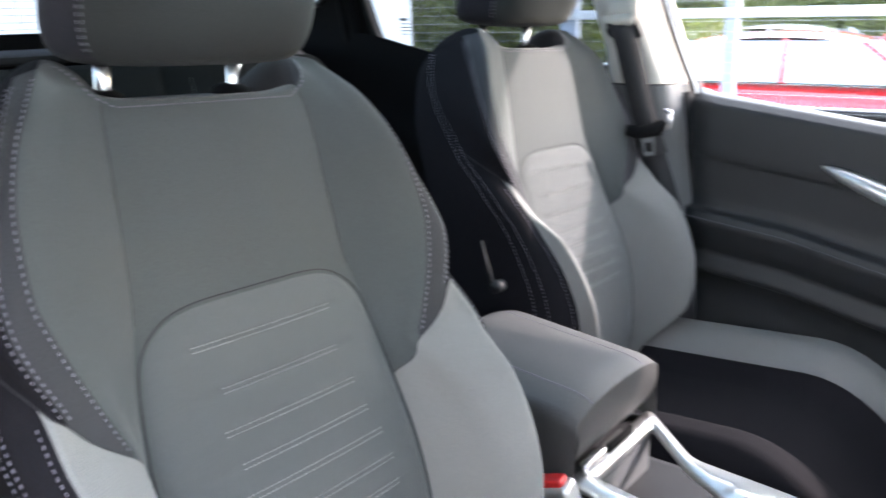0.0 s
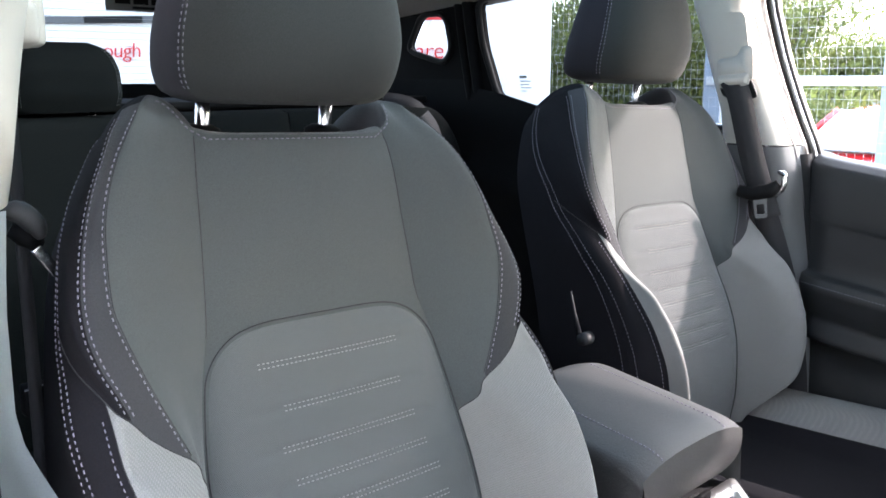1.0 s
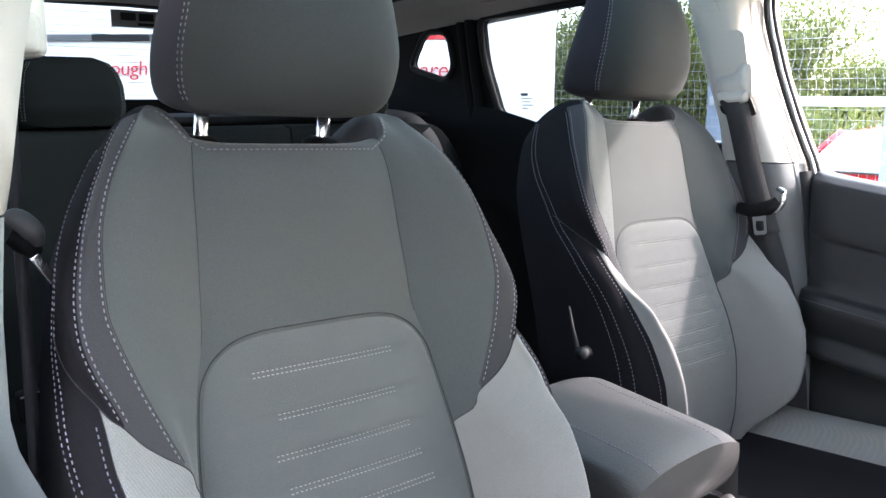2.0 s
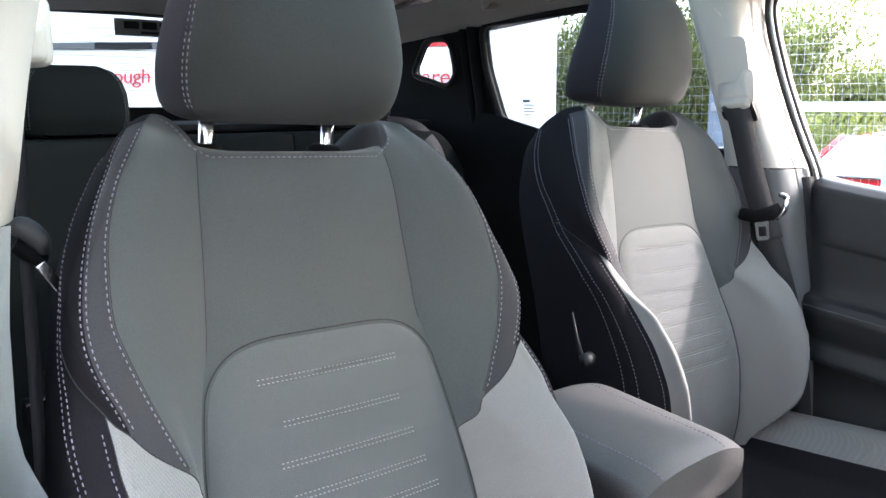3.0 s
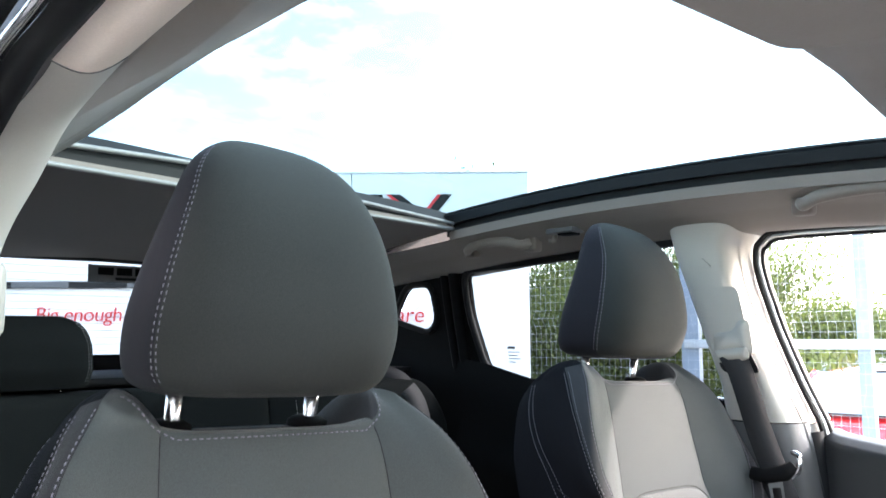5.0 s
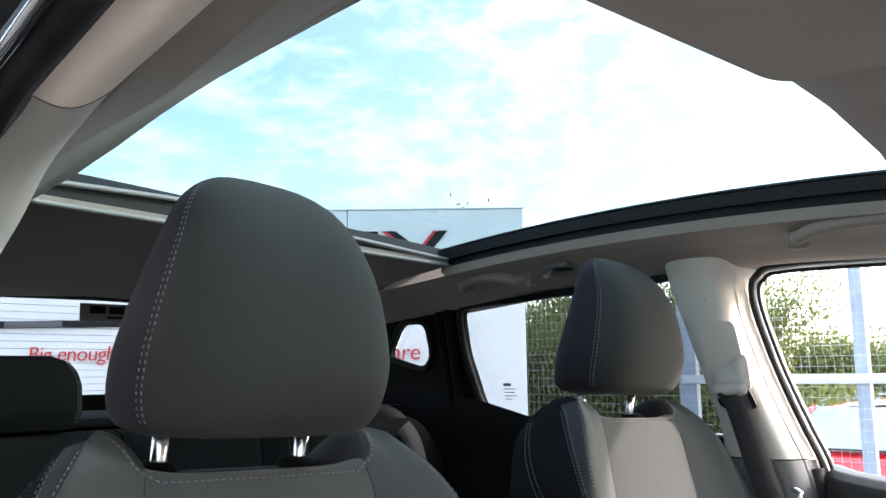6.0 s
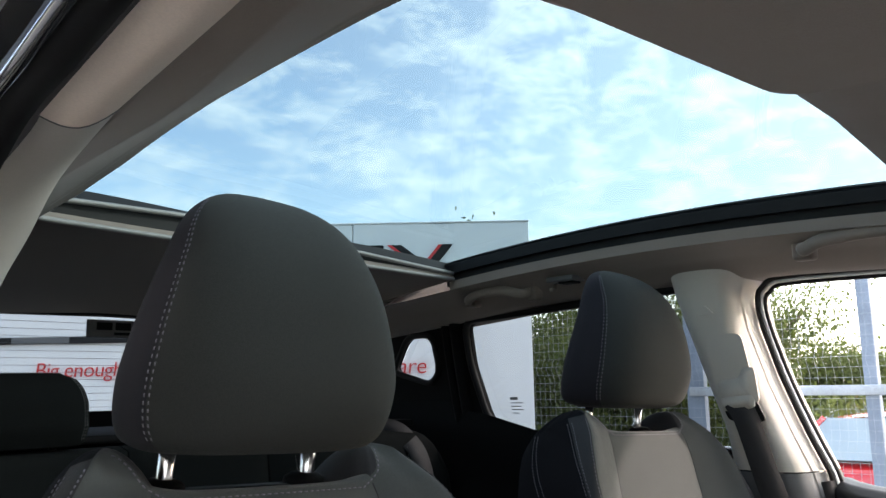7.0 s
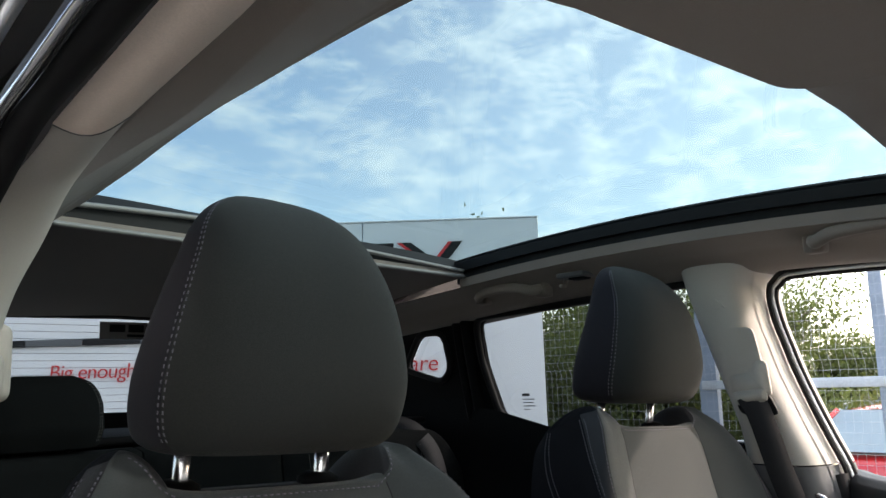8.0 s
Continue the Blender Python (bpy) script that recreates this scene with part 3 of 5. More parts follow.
def b_pillar(sgn, dy, dx, name):
    """Centre pillar trim: cream above, dark grey below, with the belt's height adjuster."""
    root = thing(name, "cream upper and grey lower centre pillar trim", "car pillar", kind="structure")

    def edge_front(z):
        return dy + interp(z, [(0.35, 0.545), (0.67, 0.60), (0.89, 0.630), (1.10, 0.668), (1.17, 0.697), (1.25, 0.726), (1.34, 0.750), (1.40, 0.757), (1.42, 0.750), (1.46, 0.722)])

    def edge_rear(z):
        return dy + interp(z, [(0.35, 0.80), (1.0, 0.80), (1.17, 0.812), (1.22, 0.826), (1.33, 0.858), (1.40, 0.880), (1.46, 0.892)])

    def inner(z):
        return dx + interp(z, [(0.35, 0.665), (1.0, 0.642), (1.15, 0.626), (1.25, 0.615), (1.35, 0.604), (1.40, 0.600), (1.42, 0.597), (1.46, 0.588)])

    def band(z0, z1, grow):
        def at(a, b):
            z = z0 + (z1 - z0) * b
            f, r = edge_front(z), edge_rear(z)
            # section: returns to the outside at both edges, face between
            k = a * 2 - 1
            y = f + (r - f) * a
            turn = abs(k) ** 7 * 0.045 + abs(k) ** 2.5 * 0.012
            return (X_MID + sgn * (inner(z) - grow + turn), y, z)
        return grid(26, 24, at)
    upper = part("upper_trim", band(1.108, 1.462 if sgn > 0 else 1.30, 0.0), CREAM, root, "cream plastic upper trim")
    lower = part("lower_trim", band(0.36, 1.106, 0.003), DARK_GREY, root, "dark grey lower trim")
    # front return towards the door opening
    def reveal(z0, z1):
        def at(a, b):
            z = z0 + (z1 - z0) * b
            return (X_MID + sgn * (inner(z) + 0.040 + a * 0.075), edge_front(z) + 0.002 - 0.014 * a, z)
        return grid(4, 20, at)
    part("front_reveal", reveal(1.108, 1.44 if sgn > 0 else 1.25), CREAM, root)
    part("front_reveal", reveal(0.36, 1.106), DARK_GREY, root)
    if sgn < 0:
        return root
    # height adjuster: recessed panel, hood and belt slot
    def plate(y0, y1, z0, z1, lift, r):
        lp = round_loop([(y0, z0), (y1, z0), (y1 + 0.012, z1), (y0 + 0.016, z1)], r)
        def to_world(y, z, t):
            return (X_MID + sgn * (inner(z) - lift - t), y + dy, z)
        return filled([lp], to_world, 0.005)
    pl = part("adjuster_plate", plate(0.730, 0.800, 1.215, 1.333, -0.002, 0.014), CREAM, root, smooth=False)
    part("belt_slot", plate(0.716, 0.782, 1.188, 1.226, 0.0045, 0.012), RUBBER, root, smooth=False)
    def relief(loop, lift, thick):
        bm = filled([loop], lambda y, z, t: (X_MID + sgn * (inner(z) - lift - t), y + dy, z), thick)
        bmesh.ops.bevel(bm, geom=[e for e in bm.edges if len(e.link_faces) == 2 and e.calc_face_angle(0) > 0.6], offset=0.0035, segments=2, affect="EDGES")
        return bm
    part("adjuster_hood", relief(round_loop([(0.725, 1.220), (0.794, 1.212), (0.792, 1.254), (0.756, 1.258), (0.745, 1.277), (0.727, 1.276)], 0.008, 4), 0.002, 0.013), CREAM, root, "cream sliding hood over the belt loop")
    part("hood_lip", relief(round_loop([(0.732, 1.210), (0.788, 1.204), (0.792, 1.226), (0.730, 1.232)], 0.008, 4), 0.006, 0.014), CREAM, root)
    part("small_badge", plate(0.790, 0.822, 1.368, 1.384, -0.002, 0.004), CREAM, root, smooth=False)
    # rubber and chrome weather strips along the door opening
    for off, r, mat, nm in ((0.006, 0.0045, RUBBER, "door_seal"), (0.018, 0.0036, SILVER, "bright_strip"), (0.028, 0.0042, RUBBER, "door_seal")):
        line = [(X_MID + sgn * (inner(z) + 0.068 + off * 0.4), edge_front(z) - 0.008 - off * 0.4, z) for z in np.linspace(0.38, 1.385, 26)]
        line += [(X_MID + sgn * (inner(1.41) + 0.062 + off * 0.4), edge_front(1.40) - 0.010 - off * 0.4 - 0.016, 1.416 - off * 0.4), (X_MID + sgn * (inner(1.43) + 0.05 + off * 0.5), edge_front(1.40) - 0.10, 1.428 - off * 0.5),
                 (X_MID + sgn * (inner(1.43) + 0.05 + off * 0.5), 0.30, 1.410 - off * 0.5), (X_MID + sgn * (inner(1.43) + 0.04 + off * 0.5), -0.10, 1.345 - off * 0.5)]
        part(nm, tube(smooth_line(line, 3), r, 8), mat, root)
    return root


b_pillar(1, 0.0, -X_MID, "pillar_1")
b_pillar(-1, -0.035, -0.004, "pillar_2")

# headliner: two side rails, the front header and the rear part, round the roof opening
LIP_L, LIP_R, Y_FRONT, Y_REAR = -0.460, 0.505, 0.31, 1.335


def lip_l(y):
    """The roof opening's edge on the driver's side, bowed inwards to the rear."""
    return interp(y, [(0.30, -0.462), (0.40, -0.455), (0.50, -0.445), (0.60, -0.436), (0.70, -0.424), (0.83, -0.407), (0.97, -0.395), (1.335, -0.39)])




def liner_z(x, y):
    """The headliner's height: flat in the middle, falling to the rails."""
    if x > 0:
        base = interp(x, [(0.0, 1.492), (0.40, 1.484), (0.505, 1.474), (0.53, 1.467), (0.57, 1.454), (0.60, 1.440), (0.622, 1.431), (0.64, 1.427), (0.72, 1.424)])
    else:
        base = interp(-x, [(0.0, 1.492), (0.30, 1.478), (0.405, 1.464), (0.462, 1.461), (0.50, 1.428), (0.545, 1.402), (0.575, 1.392), (0.60, 1.385), (0.62, 1.39)])
    front = 0.0 if y > 0.30 else -0.55 * (0.30 - y) ** 1.6
    return base + (arch(y) if y < 1.335 else arch(1.335) - 0.075 * (y - 1.335)) + front


def front_y(x):
    """Front edge of the roof opening, with wide rounded corners."""
    bow = 0.018 + 0.122 * max(0.0, x + 0.12) + 0.09 * max(0.0, x - 0.19)
    r = 0.02
    k = max(0.0, (x - LIP_R if x > 0 else LIP_L - x) + r) / r
    return Y_FRONT + bow + r * (1 - math.sqrt(max(0.0, 1 - min(k, 1.0) ** 2)))


def rear_lip(x):
    """Rear edge of the roof opening: place along the car, height of the lower edge and of the blind's bar."""
    y = interp(x, [(-0.39, 1.20), (-0.31, 1.23), (-0.085, 1.29), (0.27, 1.32), (0.505, 1.32)])
    low = interp(x, [(-0.39, 1.476), (-0.333, 1.480), (-0.113, 1.485), (0.26, 1.483), (0.505, 1.475)])
    high = interp(x, [(-0.39, 1.502), (-0.31, 1.512), (-0.085, 1.526), (0.27, 1.506), (0.505, 1.487)])
    return y, low, high


def groove_x(y):
    """Where the headliner meets the rail trim over the driver's door."""
    return interp(y, [(-0.25, -0.625), (0.1, -0.602), (0.33, -0.575), (0.50, -0.553), (0.8, -0.548), (2.0, -0.56)])


def headliner():
    def sheet(x0, x1, y0, y1, nx, ny):
        return grid(nx, ny, lambda a, b: (x0 + (x1 - x0) * a, y0 + (y1 - y0) * b, liner_z(x0 + (x1 - x0) * a, y0 + (y1 - y0) * b)))
    def lip(p, q, n, rise=0.018):
        def at(a, b):
            x, y = p[0] + (q[0] - p[0]) * a, p[1] + (q[1] - p[1]) * a
            return (x, y, liner_z(x, y) + rise * b)
        return grid(n, 2, at)
    def left(a, b):
        y = -0.25 + 2.18 * b
        g = groove_x(y)
        x = g + (lip_l(y) - g) * a
        z = interp(a, [(0.0, 1.386), (0.3, 1.402), (0.75, 1.440), (0.80, 1.443), (0.83, 1.452), (1.0, 1.462)])
        return (x, y, z + 0.10 * max(0.0, 0.45 - y) * (1 - a) + (liner_z(-0.405, y) - liner_z(-0.405, 0.85)) * a)
    shapes = [grid(60, 60, left), sheet(LIP_R, 0.72, -0.25, 1.93, 30, 60), grid(60, 16, lambda a, b: (LIP_L + (LIP_R - LIP_L) * a, -0.25 + (front_y(LIP_L + (LIP_R - LIP_L) * a) + 0.25) * b, liner_z(LIP_L + (LIP_R - LIP_L) * a, -0.25 + (front_y(LIP_L + (LIP_R - LIP_L) * a) + 0.25) * b))), 
              grid(40, 2, lambda a, b: (lip_l(0.34 + 0.995 * a), 0.34 + 0.995 * a, 1.462 + arch(0.34 + 0.995 * a) + 0.018 * b)), lip((LIP_R, Y_FRONT + 0.15), (LIP_R, Y_REAR), 24), grid(60, 2, lambda a, b: (LIP_L + (LIP_R - LIP_L) * a, front_y(LIP_L + (LIP_R - LIP_L) * a), liner_z(LIP_L + (LIP_R - LIP_L) * a, front_y(LIP_L + (LIP_R - LIP_L) * a)) + 0.018 * b)), grid(26, 2, lambda a, b: (-0.39 + 0.895 * a, rear_lip(-0.39 + 0.895 * a)[0] + 0.005 * b, rear_lip(-0.39 + 0.895 * a)[1] + 0.012 * b))]
    # rear piece of the same liner: its shade is put into a darker colour
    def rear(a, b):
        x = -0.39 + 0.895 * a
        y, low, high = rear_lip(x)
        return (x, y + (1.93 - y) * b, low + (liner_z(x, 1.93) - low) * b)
    tagged(part("ceiling_rear", grid(26, 20, rear), LINER_SHADED), "felt headliner behind the glass roof, shade put into its colour", "headliner", kind="structure")
    bm = bmesh.new()
    me = bpy.data.meshes.new("liner")
    v, f = joined(*shapes)
    me.from_pydata([tuple(p) for p in v], [], f)
    bm.from_mesh(me)
    bmesh.ops.remove_doubles(bm, verts=bm.verts[:], dist=0.0005)
    ob = part("ceiling", bm, LINER)
    tagged(ob, "beige felt headliner round a large glass roof opening", "headliner", kind="structure")


headliner()


def rail_trim():
    """Padded trim along the roof rail over the driver's door, the pillar's flared head, and the door seal."""
    root = thing("roof_rail", "beige roof rail trim with black door seal over the driver's door", "roof rail", kind="structure")
    def rail_w(y):
        return max(0.020, 0.034 - 0.09 * max(0.0, 0.45 - y))

    def rail_in(y):
        return 0.013 * min(1.0, max(0.0, (0.45 - y) / 0.12))

    def rail(a, y):
        return (groove_x(y) - 0.006 + rail_in(y) - (rail_w(y) + rail_in(y)) * a, y, 1.3815 + 0.10 * max(0.0, 0.45 - y) - 0.010 * a - 0.007 * math.sin(a * math.pi))

    def band(y0, y1):
        def at(a, b):
            y = y0 + (y1 - y0) * b
            return rail(a, y)
        return grid(8, 24, at)
    part("trim", band(-0.2, 0.4532), RAIL, root)
    part("trim_back", grid(2, 40, lambda a, b: (groove_x(-0.2 + 1.4 * b) + 0.012 - 0.022 * a, -0.2 + 1.4 * b, 1.3925 - 0.0095 * a + 0.10 * max(0.0, 0.65 - 1.4 * b))), LINER, root)
    part("joint", tube([rail(k / 8, 0.4535) for k in range(9)], 0.0005, 6), DARK_GREY, root)
    inner = smooth_line([(-0.562, 0.456, 1.386), (-0.556, 0.55, 1.370), (-0.549, 0.62, 1.348), (-0.549, 0.68, 1.315), (-0.559, 0.70, 1.25), (-0.574, 0.70, 1.17), (-0.581, 0.70, 1.138)], 6)
    outer = smooth_line([(-0.594, 0.452, 1.370), (-0.602, 0.50, 1.355), (-0.609, 0.55, 1.325), (-0.614, 0.585, 1.28), (-0.620, 0.60, 1.22), (-0.626, 0.605, 1.16), (-0.630, 0.605, 1.138)], 6)
    n = len(inner) - 1
    def head(a, b):
        k = min(int(round(b * n)), n)
        p, q = inner[k], outer[k]
        r = p.lerp(q, a)
        w = max(0.0, 1 - b * 6)
        r = Vector((r.x + 0.006 * math.sin(a * math.pi), r.y - 0.010 * math.sin(a * math.pi), r.z))
        return r.lerp(Vector(rail(a, 0.453)), w * w * (3 - 2 * w))
    part("pillar_head", grid(10, n, head), CREAM, root, "cream flared head of the centre pillar")
    part("belt_hood", box(-0.60, -0.539, 0.700, 0.745, 1.250, 1.304, 0.010, 4), CREAM, root)
    part("belt_hood", box(-0.60, -0.546, 0.692, 0.72, 1.252, 1.284, 0.009, 4), CREAM, root)
    part("lower_trim", grid(6, 16, lambda a, c: (interp(1.136 - 0.40 * c, [(0.72, -0.50), (0.90, -0.579), (0.925, -0.588), (0.951, -0.600), (0.98, -0.606), (1.067, -0.604), (1.136, -0.597)]) - 0.035 * a, 0.645 - 0.05 * a * a, 1.136 - 0.40 * c)), PALE_GREY, root, "pale grey lower pillar trim")
    seal = [(groove_x(y) - 0.021 - rail_w(y), y, 1.370 + 0.10 * max(0.0, 0.45 - y)) for y in np.linspace(-0.2, 0.44, 14)] + [(-0.616, 0.50, 1.345), (-0.626, 0.545, 1.303), (-0.636, 0.57, 1.24), (-0.645, 0.575, 1.12), (-0.65, 0.575, 0.7)]
    part("door_seal", tube(smooth_line(seal, 3), 0.0105, 10), RUBBER, root)
    # glossy bead and silver line added as the black frame's sky highlights
    lip = [Vector(p) + Vector((-0.011, -0.003, -0.009)) for p in seal]
    part("door_seal", tube(smooth_line(lip, 3), 0.0032, 10), BODY_PAINT, root)
    gutter = [Vector(p) + Vector((-0.026, -0.006, -0.004)) for p in seal]
    part("bright_strip", tube(smooth_line(gutter, 3), 0.0028, 8), SILVER, root)
    outer_skin = [Vector(p) + Vector((-0.050, -0.010, 0.014)) for p in seal]
    part("roof_gutter", tube(smooth_line(outer_skin, 3), 0.013, 10), BODY_PAINT, root)


rail_trim()


def glass_z(x, y):
    return 1.562 - 0.085 * x * x + arch(y)


def roof_window():
    root = thing("roof_window", "large tinted panoramic glass roof in a black frame", "glass roof", kind="structure")
    x0, x1, y0, y1 = LIP_L - 0.02, LIP_R - 0.018, Y_FRONT - 0.06, Y_REAR + 0.07
    def top(a, b):
        x, y = x0 - 0.02 + (x1 + 0.10 - x0) * a, y0 + (y1 - y0) * b
        return (x, y, glass_z(x, y))
    part("pane", grid(24, 24, top), ROOF_GLASS, root)
    def side(p, q, out):
        # black frame wall between headliner and glass, with a step
        def at(a, b):
            x, y = p[0] + (q[0] - p[0]) * a, p[1] + (q[1] - p[1]) * a
            lo, hi = liner_z(x, y) + 0.010, glass_z(x, y) - 0.002
            o = (0.0, 0.0, 0.012, 0.012, -0.004)[int(round(b * 4))]
            k = (0.0, 0.45, 0.45, 0.8, 1.0)[int(round(b * 4))]
            return (x + out[0] * (0.012 - o), y + out[1] * (0.012 - o), lo + (hi - lo) * k)
        return grid(26, 4, at)
    for p, q, out in (((LIP_R, Y_FRONT - 0.02), (LIP_R, Y_REAR + 0.02), (1, 0)), ((LIP_L - 0.01, Y_FRONT - 0.02), (LIP_L - 0.01, Y_REAR + 0.02), (-1, 0)),
                      ((LIP_L, Y_FRONT - 0.03), (LIP_R, Y_FRONT - 0.03), (0, -1))):
        part("frame_wall", side(p, q, out), RUBBER, root, smooth=False)
    xs = np.linspace(-0.352, LIP_R - 0.004, 24)
    rows = [(x, *rear_lip(x)) for x in xs]
    def rear_wall(a, b):
        x = -0.40 + (LIP_R + 0.02 + 0.40) * a
        y, low, high = rear_lip(x)
        return (x, y + 0.010 + 0.03 * b, (high - 0.004) * (1 - b) + glass_z(x, y + 0.04) * b)
    part("frame_wall", grid(26, 3, rear_wall), RUBBER, root)
    part("blind_slot", grid(26, 2, lambda a, b: (-0.39 + 0.895 * a, rear_lip(-0.39 + 0.895 * a)[0] + 0.009, rear_lip(-0.39 + 0.895 * a)[1] * (1 - b) + rear_lip(-0.39 + 0.895 * a)[2] * b)), RUBBER, root)
    # pale bar of the rolled sun blind along the rear edge, and the opening's pale edging
    part("blind_bar", tube([(x, y, high) for x, y, low, high in rows], 0.0042, 10), BAR_GREY, root, "pale bar of the rolled sun blind")
    part("edge_trim", tube(smooth_line([(xs[0] + 0.004, rows[0][1] - 0.001, rows[0][2] + 0.019), (xs[0] - 0.010, rows[0][1] - 0.004, rows[0][2] + 0.015), (xs[0] - 0.016, rows[0][1] - 0.005, rows[0][2] + 0.007), (xs[0] - 0.011, rows[0][1] - 0.004, rows[0][2] + 0.001)], 4) + [(x, y - 0.002, low) for x, y, low, high in rows], 0.0040, 10), BAR_GREY, root)
    # outer roof skin round the glass
    def skin(xa, xb, ya, yb):
        return grid(6, 12, lambda a, b: (xa + (xb - xa) * a, ya + (yb - ya) * b, glass_z(0.5 if xa > 0 else -0.4, ya + (yb - ya) * b) - 0.008 - 0.9 * max(0, abs(xa + (xb - xa) * a) - 0.55) ** 1.6))
    for q in ((x1 + 0.02, 0.70, -0.2, 2.0), (-0.70, x0, -0.2, 2.0), (x0, x1 + 0.02, -0.2, y0), (x0, x1 + 0.02, y1, 2.0)):
        part("roof_skin", skin(*q), BODY_PAINT, root)


roof_window()


def grab_handle(x, y0, y1, z, name_label, sgn=1):
    root = thing("grab_handle", name_label, "grab handle", "grab handles", at=(x, (y0 + y1) / 2, z))
    for y in (y0, y1):
        k = 1 if y == y0 else -1
        hang(part("mount", box(x - 0.008, x + 0.018, y - 0.016, y + 0.016, z - 0.018, z + 0.022, 0.008, 3), LINER), root)
    pts = [(x - 0.004, y0, z + 0.0), (x - 0.022, y0 + 0.012, z - 0.004), (x - 0.030, y0 + 0.04, z + 0.004), (x - 0.031, (y0 + y1) / 2, z + 0.008), (x - 0.030, y1 - 0.04, z + 0.004), (x - 0.022, y1 - 0.012, z - 0.004), (x - 0.004, y1, z)]
    hang(part("grip", tube(smooth_line(pts, 5), 0.0095, 10, 1.1), LINER), root)
    return root


grab_handle(0.570, 1.165, 1.335, 1.438, "beige folding grab handle above the rear door")
grab_handle(0.548, 0.400, 0.607, 1.450, "beige folding grab handle above the front passenger door")


def coat_hook():
    root = thing("reading_lamp", "small dark recessed lamp beside the rear grab handle", "reading lamp", at=(0.545, 1.06, 1.46))
    hang(part("bezel", box(0.535, 0.575, 1.035, 1.100, 1.447, 1.458, 0.004, 2, None), DARK_GREY), root)
    hang(part("lens", box(0.540, 0.568, 1.040, 1.075, 1.443, 1.450, 0.003), BLACK), root)
    hang(part("hook", tube([(0.566, 1.098, 1.452), (0.560, 1.098, 1.436), (0.548, 1.098, 1.434)], 0.005, 8), LINER), root)


coat_hook()


def sun_visor():
    root = thing("sun_visor", "beige sun visor folded up against the roof", "sun visor", at=(-0.4, 0.2, 1.43))
    lp = round_loop([(-0.56, 0.06), (-0.205, 0.06), (-0.205, 0.296), (-0.56, 0.316)], 0.03, 6)
    def to_world(x, y, t):
        return (x, y, 1.428 + t - 0.10 * max(0.0, 0.30 - y) ** 1.2)
    ob = hang(part("flap", filled([lp], to_world, 0.016), LINER, smooth=False), root)
    hang(part("pivot", tube([(-0.20, 0.245, 1.442), (-0.10, 0.245, 1.456)], 0.006, 8), LINER), root)
    hang(part("clip", box(-0.125, -0.085, 0.230, 0.262, 1.446, 1.475, 0.006), LINER), root)


sun_visor()


def roof_console():
    """Raised rim of the overhead console in front of the roof opening."""
    root = thing("overhead_console", "beige moulded overhead console at the roof's front edge", "overhead console", at=(0.05, 0.25, 1.47))
    hang(part("housing", box(-0.02, 0.14, 0.10, 0.288, 1.448, 1.485, 0.014, 3), LINER), root)


roof_console()


def tailgate():
    root = thing("tailgate", "black tailgate with a wide rear window", "tailgate", kind="structure")
    def on_glass(x, z):
        return (x, 1.985 + 0.42 * (1.32 - z) * -1 * -0.55 + 0.0 * x, z)
    outline = [(-0.63, 0.40), (0.67, 0.40), (0.67, 1.10), (0.60, 1.44), (-0.56, 1.44), (-0.63, 1.10)]
    hole = round_loop([(-0.53, 1.213), (0.57, 1.213), (0.51, 1.428), (-0.47, 1.428)], 0.03)
    def to_world(x, z, t):
        p = on_glass(x, z)
        return (p[0], p[1] + t, p[2])
    part("inner_panel", filled([outline, hole], to_world, 0.03), BLACK, root, smooth=False)
    v = [(p[0], p[1] + 0.02, p[2]) for p in (on_glass(-0.55, 1.20), on_glass(0.59, 1.20), on_glass(0.53, 1.44), on_glass(-0.49, 1.44))]
    part("rear_pane", (v, [(0, 1, 2, 3)]), REAR_PANE, root, smooth=False)
    for k in range(13):
        z = 1.222 + k * 0.0155
        p, q = on_glass(-0.52, z), on_glass(0.56, z)
        part("heater_line", tube([(p[0], p[1] + 0.017, z), (q[0], q[1] + 0.017, z)], 0.0005, 4, caps=False), DARK_GREY, root)
    st = thing("window_sticker", "dark grey rectangular dealer sticker on the rear window", "sticker")
    p = on_glass(0, 1.4)
    part("backing", box(-0.002, 0.36, p[1] + 0.012, p[1] + 0.0135, 1.378, 1.417, 0), DARK_GREY, st, smooth=False)
    x = 0.02
    for w in (0.035, 0.035, 0.04, 0.035, 0.03, 0.035, 0.03):
        part("sticker_bar", box(x, x + w, p[1] + 0.009, p[1] + 0.0115, 1.394, 1.411, 0), BLACK, st, smooth=False)
        x += w + 0.008
    part("sticker_bar", box(0.06, 0.30, p[1] + 0.009, p[1] + 0.0115, 1.383, 1.389, 0), BLACK, st, smooth=False)
    part("load_cover", box(-0.58, 0.62, 1.58, 1.97, 1.165, 1.18, 0.006), BLACK, root)
    part("header_seal", tube([(-0.5, 1.945, 1.424), (0.02, 1.95, 1.432), (0.54, 1.945, 1.424)], 0.012, 8), RUBBER, root)


tailgate()


